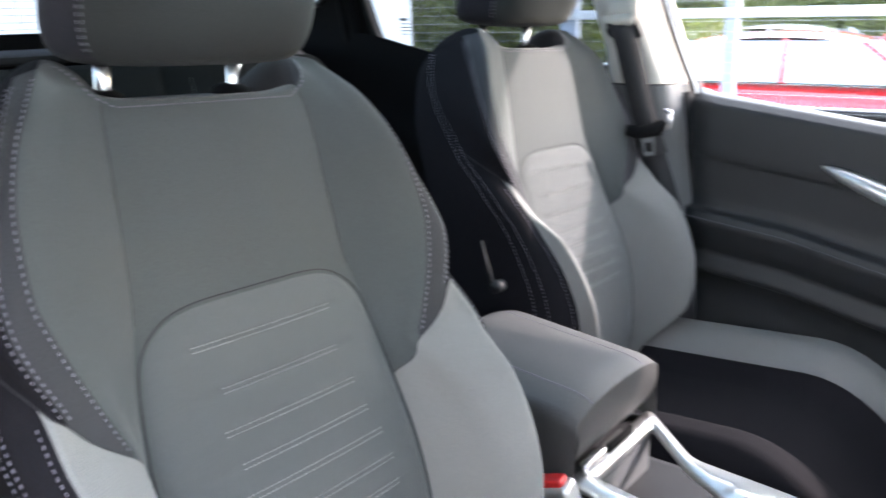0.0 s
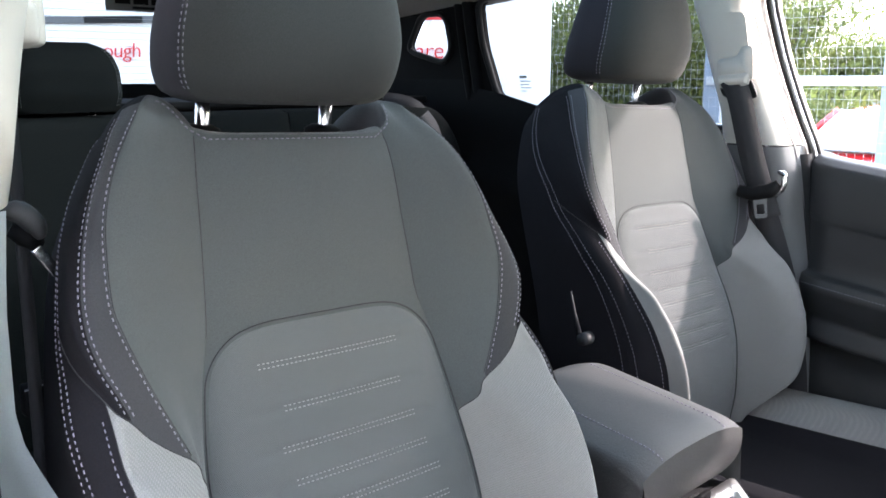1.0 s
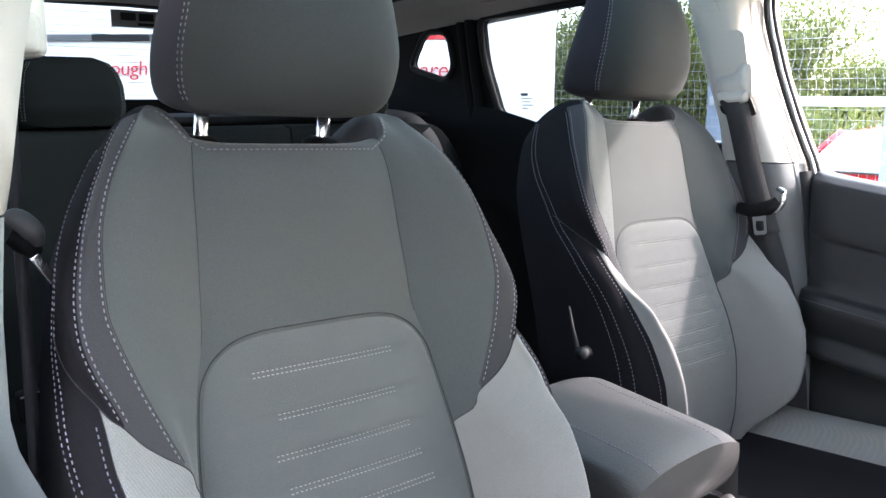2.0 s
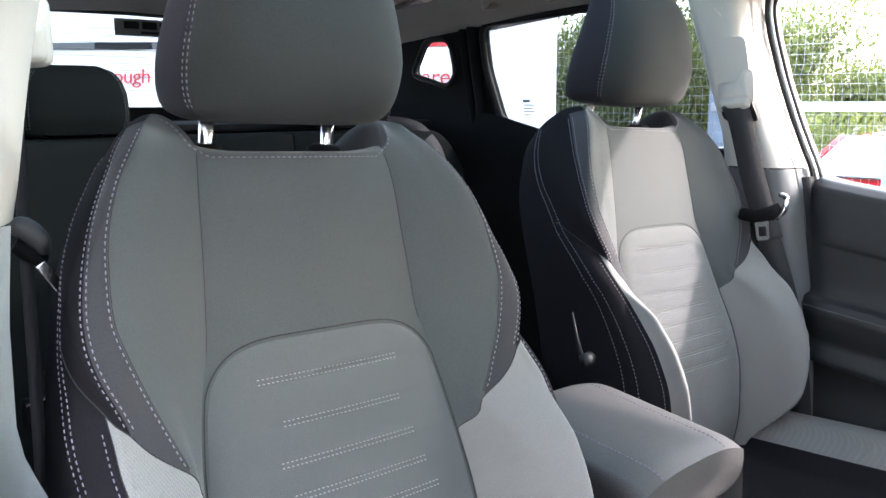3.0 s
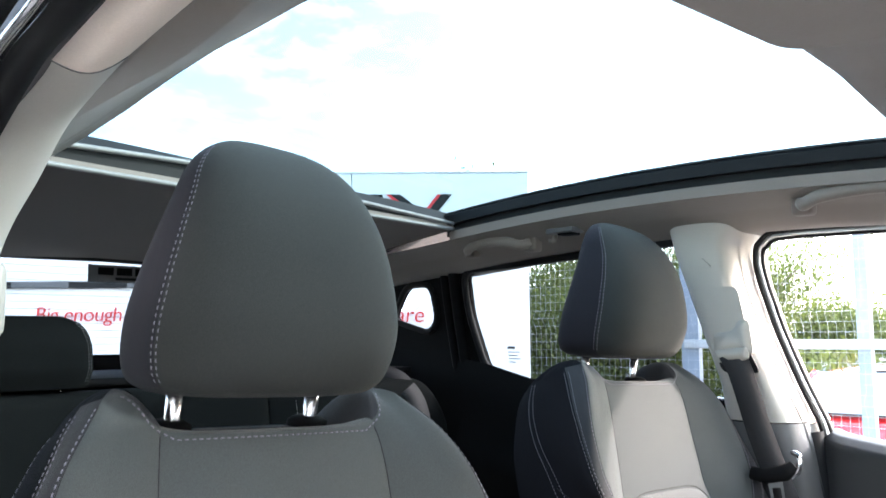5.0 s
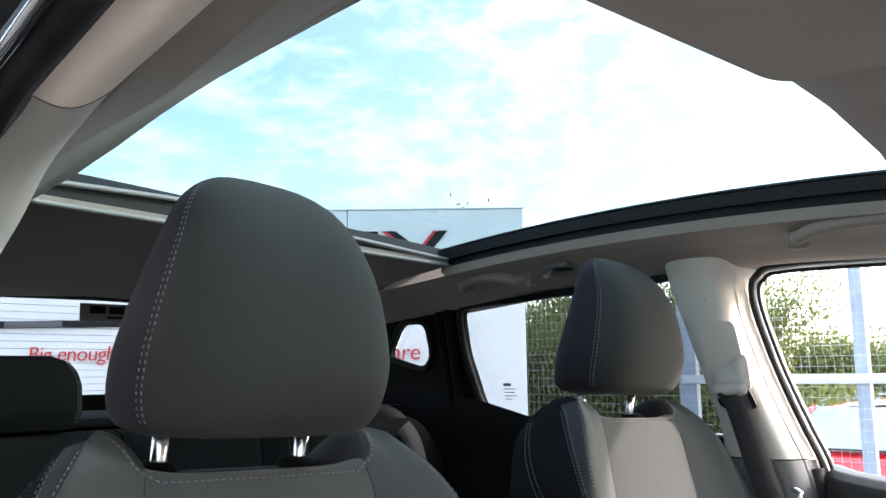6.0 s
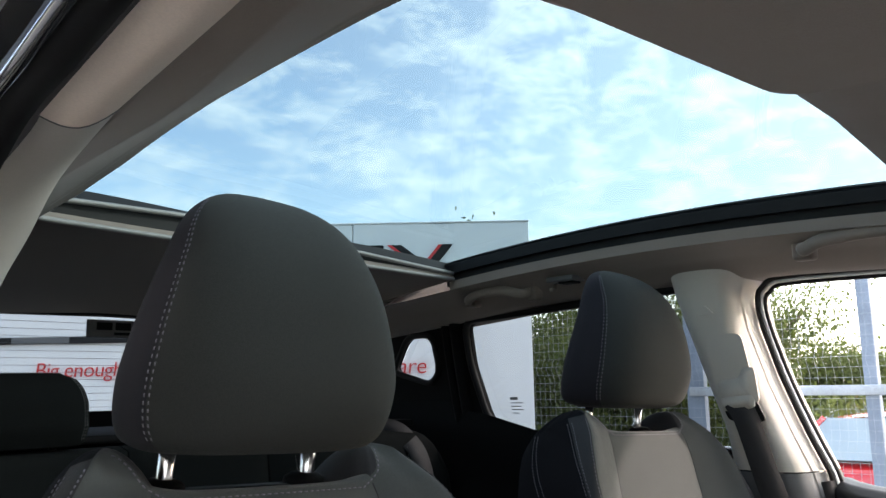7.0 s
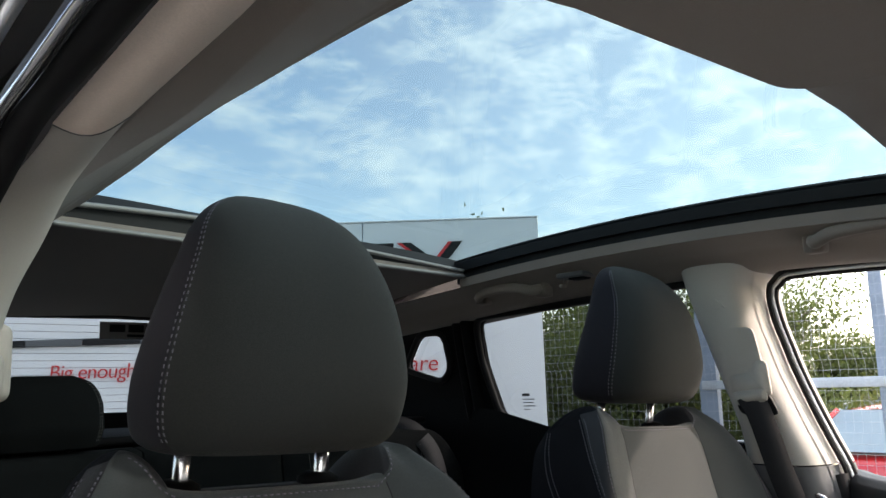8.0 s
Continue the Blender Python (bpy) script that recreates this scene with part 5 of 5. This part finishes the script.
        add("shoulder", (verts, [f for f in faces if not 16 <= f[0] % m < 48] + [tuple(range(len(levels) * m, (len(levels) + 1) * m))]), CLOTH_DARK)
        add("shoulder_side", (verts, outer), CLOTH_SIDE)
        # stitching: single row beside the inner seam, double rows beside the outer seam and the side seam, one on the rim
        for a, z0, z1 in ((2.06, 1.196, 0.950), (2.84, 1.190, 0.984), (3.12, 1.188, 0.990), (4.22, 0.985, 0.62), (4.90, 1.168, 0.62), (5.10, 1.168, 0.62)):
            add("stitching", stitch_along(seat_line(s, a, z0, z1, 60)), THREAD)
        for a, z0, z1 in ((0.0, 1.176, 1.015), (1.97, 1.198, 0.945), (2.98, 1.190, 0.984), (4.0, 0.994, 0.62)):
            add("seam", tube([p for p, _ in seat_line(s, a, z0, z1, 44, 0.0001)], 0.0004, 6), SEAM)
        rim = [bolster(s, a, wedge_top(a)) + normal_at(s, a, wedge_top(a)) * 0.0002 for a in np.linspace(0, 5, 51)]
        add("wedge_seam", tube(rim, 0.0005, 6), SEAM)
    edge = [centre(u, 1.1735, 0.0006) for u in np.linspace(-0.088, 0.088, 30)]
    horn = [[bolster(s, a, shoulder_z(a) - 0.0025) + Vector((0, -0.0008, 0)) for a in np.linspace(0.12, 1.15, 12)] for s in (-1, 1)]
    add("top_stitching", stitches(horn[0][::-1] + edge + horn[1], (0, -1, 0.3)), THREAD)
    # back shell
    def shell(a, b):
        z = 0.60 + 0.555 * b
        p, q = bolster(-1, 6, z), bolster(1, 6, z)
        r = p.lerp(q, a)
        r.y += 0.02 * math.sin(math.pi * a)
        return r
    add("back_shell", grid(14, 16, shell), SOFT_BLACK)
    # cushion
    def cush_z(u, y):
        k = min(1.0, max(0.0, (abs(u) - 0.10) / 0.10))
        front = -0.035 * max(0, (0.23 - y) / 0.10) ** 2
        out = -0.06 * max(0, (abs(u) - 0.225) / 0.037) ** 2
        return 0.632 + 0.055 * k * k * (3 - 2 * k) + 0.06 * (0.6 - y) + front + out
    def cush(u0, u1):
        return grid(14, 24, lambda a, b: (SEAT_X + u0 + (u1 - u0) * a, 0.05 + 0.53 * b, cush_z(u0 + (u1 - u0) * a, 0.05 + 0.53 * b)))
    add("cushion_centre", cush(-0.142, 0.142), CLOTH_SIDE, "dark cloth cushion middle")
    for s in (-1, 1):
        add("cushion_bolster", cush(0.142 * s, 0.262 * s), MESH_CLOTH if s > 0 else CLOTH_SIDE, "light grey mesh cloth cushion side" if s > 0 else "dark cloth cushion side")
        seam = stitches([(SEAT_X + s * 0.146, y, cush_z(0.146, y) + 0.001) for y in np.linspace(0.08, 0.56, 30)], (0, 0, 1))
        add("stitching", seam, THREAD)
        add("cushion_side", grid(2, 12, lambda a, b: (SEAT_X + s * (0.262 + 0.004 * a), 0.05 + 0.53 * b, cush_z(0.262, 0.05 + 0.53 * b) * (1 - a) + 0.40 * a)), BLACK)
    add("cushion_front", grid(12, 4, lambda a, b: (SEAT_X + (a * 2 - 1) * 0.262, 0.05 - 0.01 * b, cush_z((a * 2 - 1) * 0.262, 0.05) * (1 - b) + 0.42 * b)), CLOTH_SIDE)
    add("base", box(SEAT_X - 0.22, SEAT_X + 0.22, 0.18, 0.62, 0.36, 0.56, 0.02), BLACK)
    headrest(seat).location.x += 0.002
    return seat


driver_seat = front_seat()
# the car stands on a slight cross slope, so both seats lean by it
LEAN = Matrix.Translation((SEAT_X, 0, 1.1)) @ Matrix.Rotation(radians(2.25), 4, "Y") @ Matrix.Translation((-SEAT_X, 0, -1.1))
stands = LEAN @ Matrix.Translation(driver_seat.location)
driver_seat.matrix_world = stands
passenger_seat = copy_thing(driver_seat, Matrix.Translation((0.757, 0.151, 0.0024)) @ stands)
for ob in passenger_seat.children:
    if ob.name.startswith("headrest"):
        ob.location += Vector((-0.010, 0.0, 0.010))
# the fold lever on the passenger seat's inner side
lever = part("fold_lever", joined(tube([(0.122, 0.716, 0.935), (0.122, 0.708, 0.905), (0.122, 0.699, 0.876)], [0.0012, 0.002, 0.004], 8), tube([(0.135, 0.692, 0.872), (0.118, 0.692, 0.872)], 0.009, 14)), SOFT_BLACK)
bpy.context.view_layer.update()
lever.parent, lever.matrix_parent_inverse = passenger_seat, passenger_seat.matrix_world.inverted()

# ---------------------------------------------------------------- belts
def webbing(points, normal, width, root, name="strap"):
    return hang(part(name, ribbon(smooth_line(points, 6), normal, width), WEBBING), root)


def front_belt(sgn, dy, dx, label, dz=0.0):
    root = thing("seat_belt", label, "seat belt", "front seat belts", at=(X_MID + sgn * 0.62, 0.75 + dy, 1.0))
    X = lambda v: X_MID + sgn * (v + dx)
    webbing([(X(0.604), 0.772 + dy, 1.222), (X(0.600), 0.752 + dy, 1.19), (X(0.606), 0.728 + dy, 1.10), (X(0.612), 0.708 + dy, 1.035), (X(0.615), 0.69 + dy, 0.985)], (-sgn, -0.35, 0.1), 0.040, root)
    webbing([(X(0.622), 0.72 + dy, 1.03), (X(0.625), 0.69 + dy, 0.96), (X(0.630), 0.655 + dy, 0.85), (X(0.635), 0.63 + dy, 0.70), (X(0.64), 0.62 + dy, 0.50)], (-sgn, -0.35, 0.1), 0.040, root)
    hang(part("sash_guide", tube([(X(0.592), 0.738 + dy, 1.030 + dz), (X(0.598), 0.715 + dy, 1.026 + dz), (X(0.606), 0.688 + dy, 1.033 + dz), (X(0.612), 0.675 + dy, 1.045 + dz)], [0.010, 0.013, 0.013, 0.009], 10), BLACK), root)
    hang(part("guide_ring", tube(smooth_line([(X(0.615), 0.682 + dy, 1.025 + dz), (X(0.612), 0.668 + dy, 1.040 + dz), (X(0.614), 0.668 + dy, 1.060 + dz), (X(0.618), 0.680 + dy, 1.066 + dz)], 4), 0.005, 8), CHROME), root)
    turn = Matrix.Translation((X(0.597), 0.698 + dy, 1.004 + dz)) @ Euler((radians(-8), 0, radians(24 * sgn))).to_matrix().to_4x4()
    bm = filled([round_loop([(-0.010, -0.018), (0.010, -0.018), (0.011, 0.016), (-0.011, 0.016)], 0.004), round_loop([(-0.0065, -0.012), (0.0065, -0.012), (0.0065, 0.006), (-0.0065, 0.006)], 0.002)], lambda x, z, t: turn @ Vector((t, x, z)), 0.004)
    hang(part("tongue", bm, DARK_GREY, smooth=False, label="grey metal tongue"), root)
    return root


front_belt(1, -0.008, -0.02, "black passenger seat belt on its pillar with a chrome tongue")
def driver_belt():
    root = thing("seat_belt", "black driver's seat belt hanging on its pillar with a chrome tongue", "seat belt", "front seat belts", at=(-0.57, 0.72, 0.9))
    webbing([(-0.556, 0.748, 1.262), (-0.561, 0.742, 1.20), (-0.564, 0.735, 1.13), (-0.567, 0.728, 1.06), (-0.570, 0.722, 0.99), (-0.572, 0.72, 0.92), (-0.575, 0.72, 0.80)], (0.25, -1, 0.1), 0.011, root)
    hang(part("tongue_grip", tube(smooth_line([(-0.580, 0.718, 1.124), (-0.570, 0.714, 1.124), (-0.560, 0.712, 1.113), (-0.556, 0.714, 1.102)], 4), [0.004, 0.007, 0.008, 0.009, 0.009, 0.009, 0.009, 0.009, 0.009, 0.008, 0.007, 0.006, 0.004], 10), LEATHER), root)
    hang(part("tongue_base", tube([(-0.576, 0.722, 1.110), (-0.566, 0.719, 1.104), (-0.556, 0.719, 1.094)], [0.006, 0.009, 0.006], 10), BLACK), root)
    turn = Matrix.Translation((-0.5535, 0.714, 1.082)) @ Euler((0, radians(-33), 0)).to_matrix().to_4x4()
    hang(part("tongue", box(-0.0045, 0.0045, -0.002, 0.002, -0.014, 0.014, 0.0015, 2, turn), CHROME, label="chrome tongue"), root)
    hang(part("anchor", box(-0.578, -0.558, 0.728, 0.745, 0.948, 0.975, 0.004), BLACK), root)
    hang(part("anchor_rim", tube([(-0.578, 0.724, 0.974), (-0.561, 0.724, 0.976), (-0.554, 0.724, 0.950), (-0.570, 0.724, 0.945)], 0.0012, 6), CHROME), root)
    hang(part("anchor_plate", box(-0.569, -0.556, 0.726, 0.734, 0.900, 0.934, 0.003), PALE_GREY), root)


driver_belt()


def buckle():
    root = thing("belt_buckle", "black belt buckle with a red release button", "belt buckle", at=(-0.118, 0.46, 0.64))
    turn = Matrix.Translation((-0.108, 0.455, 0.722)) @ Euler((radians(-18), radians(-6), radians(8))).to_matrix().to_4x4()
    hang(part("housing", box(-0.014, 0.014, -0.028, 0.028, -0.07, 0.045, 0.007, 3, turn), SILVER), root)
    hang(part("button", box(-0.009, 0.009, -0.022, 0.016, 0.038, 0.052, 0.004, 3, turn), RED_PLASTIC, label="red release button"), root)
    hang(part("stalk", tube([(-0.118, 0.47, 0.68), (-0.12, 0.50, 0.60)], 0.012, 8), BLACK), root)


buckle()


# ---------------------------------------------------------------- centre console
def console():
    root = thing("centre_console", "black centre console with silver cup holder frame", "centre console", at=(0.01, 0.4, 0.36))
    def add(name, shape, mat, label="", parent=None):
        return hang(part(name, shape, mat, label=label), root)
    add("body", box(-0.095, 0.115, -0.25, 0.78, 0.36, 0.700, 0.02, 3), SOFT_BLACK)
    add("rear_body", box(-0.096, 0.116, 0.452, 0.76, 0.40, 0.750, 0.012, 3), SOFT_BLACK)
    add("left_wall", box(-0.094, -0.080, 0.14, 0.46, 0.60, 0.722, 0.006), SOFT_BLACK)
    frame_loop = round_loop([(-0.085, 0.14), (0.085, 0.14), (0.062, 0.30), (0.050, 0.375), (0.112, 0.456), (-0.088, 0.456)], 0.014)
    h1 = round_loop([(-0.060, 0.325), (0.010, 0.325), (0.030, 0.372), (0.082, 0.438), (-0.064, 0.438)], 0.010)
    h2 = round_loop([(-0.062, 0.17), (0.048, 0.17), (0.036, 0.29), (-0.062, 0.29)], 0.045)
    add("cup_frame", filled([frame_loop, h1, h2], lambda x, y, t: (x, y, 0.750 + t + 0.16 * (y - 0.456)), 0.010), SILVER, "satin silver cup holder frame")
    add("cup_well", grid(24, 6, lambda a, b: (-0.012 + 0.05 * math.cos(a * 6.2832), 0.235 + 0.048 * math.sin(a * 6.2832), 0.722 - 0.07 * b), closed=False), BLACK)
    add("tray_wall", joined(grid(2, 2, lambda a, b: (-0.062, 0.325 + 0.113 * a, 0.735 - 0.08 * b)), grid(2, 2, lambda a, b: (-0.062 + 0.14 * a, 0.439, 0.745 - 0.08 * b))), DARK_GREY)
    add("hinge_bar", box(-0.070, 0.03, 0.446, 0.456, 0.760, 0.770, 0.003), CHROME)
    gaiter = add("gear_gaiter", tube([(0.06, 0.10, 0.70), (0.065, 0.10, 0.75), (0.07, 0.10, 0.79)], [0.05, 0.03, 0.012], 16), LEATHER)
    lid = thing("armrest", "dark padded leather armrest lid with pale stitching", "armrest", at=(0.01, 0.6, 0.72))
    def top(x, y):
        k = (x - 0.01) / 0.098
        return 0.845 + 0.105 * (y - 0.45) - 0.014 * abs(k) ** 3 - 0.008 * max(0, (0.475 - y) / 0.03) ** 2 - 0.06 * max(0, (y - 0.64) / 0.06) ** 2
    def pad(a, b):
        k = a * 2 - 1
        y = 0.448 + 0.252 * b
        t = k * 1.5
        if abs(t) <= 1:
            x = 0.01 + t * 0.098
            z = top(x, y)
        else:
            x = 0.01 + math.copysign(0.098 + 0.006 * math.sin((abs(t) - 1) * 3), t)
            z = top(0.108, y) - (abs(t) - 1) * 0.16
        return (x, y, z)
    hang(part("pad", grid(36, 24, pad), LEATHER), lid)
    hang(part("front_face", grid(10, 6, lambda a, b: (0.01 + (a * 2 - 1) * (0.100 - 0.006 * b), 0.448 - 0.004 * math.sin(b * 3.14) + 0.018 * b * b, (top(0.01 + (a * 2 - 1) * 0.098, 0.448)) * (1 - b) + 0.764 * b)), LEATHER), lid)
    for x in (-0.052, 0.072):
        pts = [(x, y, top(x, y) + 0.0008) for y in np.linspace(0.450, 0.64, 40)]
        hang(part("stitching", stitches(pts, (0, 0, 1)), THREAD), lid)
    pts = smooth_line([(0.072, 0.64, top(0.072, 0.64) + 0.0008), (0.05, 0.67, top(0.05, 0.67) + 0.0008), (0.0, 0.678, top(0, 0.678) + 0.0008)], 8)
    hang(part("stitching", stitches(pts, (0, 0, 1)), THREAD), lid)
    hang(part("latch", box(-0.02, 0.04, 0.443, 0.449, 0.762, 0.772, 0.002), BLACK), lid)
    knob = thing("gear_lever", "chrome and black gear lever knob", "gear lever", at=(0.07, 0.1, 0.79))
    hang(part("shaft", tube([(0.07, 0.10, 0.785), (0.075, 0.10, 0.83)], 0.008, 10), CHROME), knob)
    hang(part("knob", tube([(0.075, 0.10, 0.825), (0.076, 0.10, 0.835), (0.078, 0.10, 0.86), (0.08, 0.10, 0.885), (0.08, 0.10, 0.893)], [0.014, 0.02, 0.024, 0.021, 0.012], 18), BLACK), knob)
    hang(part("knob_ring", tube([(0.078, 0.10, 0.853), (0.079, 0.10, 0.860)], 0.0255, 18), CHROME), knob)


console()


# ---------------------------------------------------------------- rear seat
REAR_Y = 1.47


def rear_bench():
    root = thing("rear_bench", "black cloth rear bench seat", "rear seat", at=(0.02, 1.3, 0.36))
    def add(name, shape, mat, label=""):
        return hang(part(name, shape, mat, label=label), root)
    def back(x0, x1):
        def at(a, b):
            x = x0 + (x1 - x0) * a
            k = abs(a * 2 - 1)
            z = 0.55 + (1.156 - 0.55) * min(b / 0.85, 1)
            drop = 0.09 * max(0, (abs(x - 0.02) - 0.50) / 0.10) ** 1.6
            puff = 0.028 * (1 - k ** 6) * math.sin(min(b / 0.85, 1) * 2.6)
            y = REAR_Y + 0.16 * (z - 1.15) - puff
            if b > 0.85:
                t = (b - 0.85) / 0.15
                y += 0.09 * t
                z += 0.008 * math.sin(t * 3.0)
            return (x, y, z - drop)
        return grid(26, 40, at)
    for x0, x1 in ((-0.585, -0.115), (-0.112, 0.150), (0.153, 0.625)):
        add("backrest", back(x0, x1), REAR_CLOTH)
    add("cushion", grid(24, 14, lambda a, b: (-0.58 + 1.2 * a, 1.0 + 0.45 * b, 0.62 + 0.02 * math.sin(a * 9.4) ** 2 - 0.05 * (1 - b) ** 6)), REAR_CLOTH)
    add("cushion_front", grid(12, 3, lambda a, b: (-0.58 + 1.2 * a, 1.0, 0.57 - 0.2 * b)), REAR_CLOTH)
    for x in (-0.30, 0.34):
        lines = [[(x + s * 0.14, REAR_Y + 0.16 * (z - 1.15) - 0.026 * math.sin((z - 0.55) / 0.628 * 2.6) - 0.002, z) for z in np.linspace(1.13, 0.75, 40)] for s in (-1, 1)]
        for l in lines:
            add("stitching", stitches(l, (0, -1, 0)), DARK_GREY)


rear_bench()


def rear_headrest(x, label):
    root = thing("rear_headrest", label, "headrest", "rear headrests", at=(x, 1.5, 1.18))
    HW = [(1.170, 0.080), (1.176, 0.089), (1.20, 0.093), (1.24, 0.090), (1.262, 0.083), (1.277, 0.070), (1.286, 0.045)]
    HD = [(1.170, 0.028), (1.20, 0.042), (1.24, 0.042), (1.27, 0.03), (1.286, 0.01)]
    zs = [1.170, 1.1705, 1.172, 1.176, 1.182] + list(np.linspace(1.190, 1.268, 9)) + [1.276, 1.281, 1.284, 1.286]
    def ring(z, ang):
        c, s = math.cos(ang), math.sin(ang)
        e = 2 / 4.0
        return Vector((x + math.copysign(abs(c) ** e, c) * interp(z, HW), 1.50 + math.copysign(abs(s) ** e, s) * interp(z, HD), z))
    verts = [ring(z, 6.2832 * k / 48) for z in zs for k in range(48)]
    faces = [(j * 48 + i, j * 48 + (i + 1) % 48, (j + 1) * 48 + (i + 1) % 48, (j + 1) * 48 + i) for j in range(len(zs) - 1) for i in range(48)]
    faces += [tuple(range(48))[::-1], tuple(range((len(zs) - 1) * 48, len(zs) * 48))]
    hang(part("cover", (verts, faces), REAR_CLOTH), root)
    for ang in (-146, -138, -42, -34):
        hang(part("stitching", stitches([ring(z, radians(ang)) for z in np.linspace(1.18, 1.276, 24)], (math.cos(radians(ang)), math.sin(radians(ang)), 0), width=0.0010), DARK_GREY), root)
    for s in (-1, 1):
        hang(part("post", tube([(x + s * 0.045, 1.505, 1.13), (x + s * 0.045, 1.505, 1.176)], 0.0055, 10), CHROME), root)
    return root


rear_headrest(-0.268, "black cloth rear headrest with pale stitching behind the driver")
rear_headrest(0.316, "black cloth rear headrest behind the passenger seat")


def rear_belts():
    for x, s, lab in ((0.49, 1, "black rear seat belt over the passenger side shoulder"), (-0.47, -1, "black rear seat belt over the driver's side shoulder")):
        root = thing("rear_belt", lab, "seat belt", "rear seat belts", at=(x, 1.45, 1.1))
        webbing([(x - 0.03 * s, 1.60, 1.178), (x - 0.015 * s, 1.50, 1.171), (x, 1.455, 1.143), (x + 0.02 * s, 1.428, 1.08), (x + 0.03 * s, 1.40, 0.90), (x + 0.03 * s, 1.40, 0.68)], (0, -1, 0.15), 0.046, root)


rear_belts()
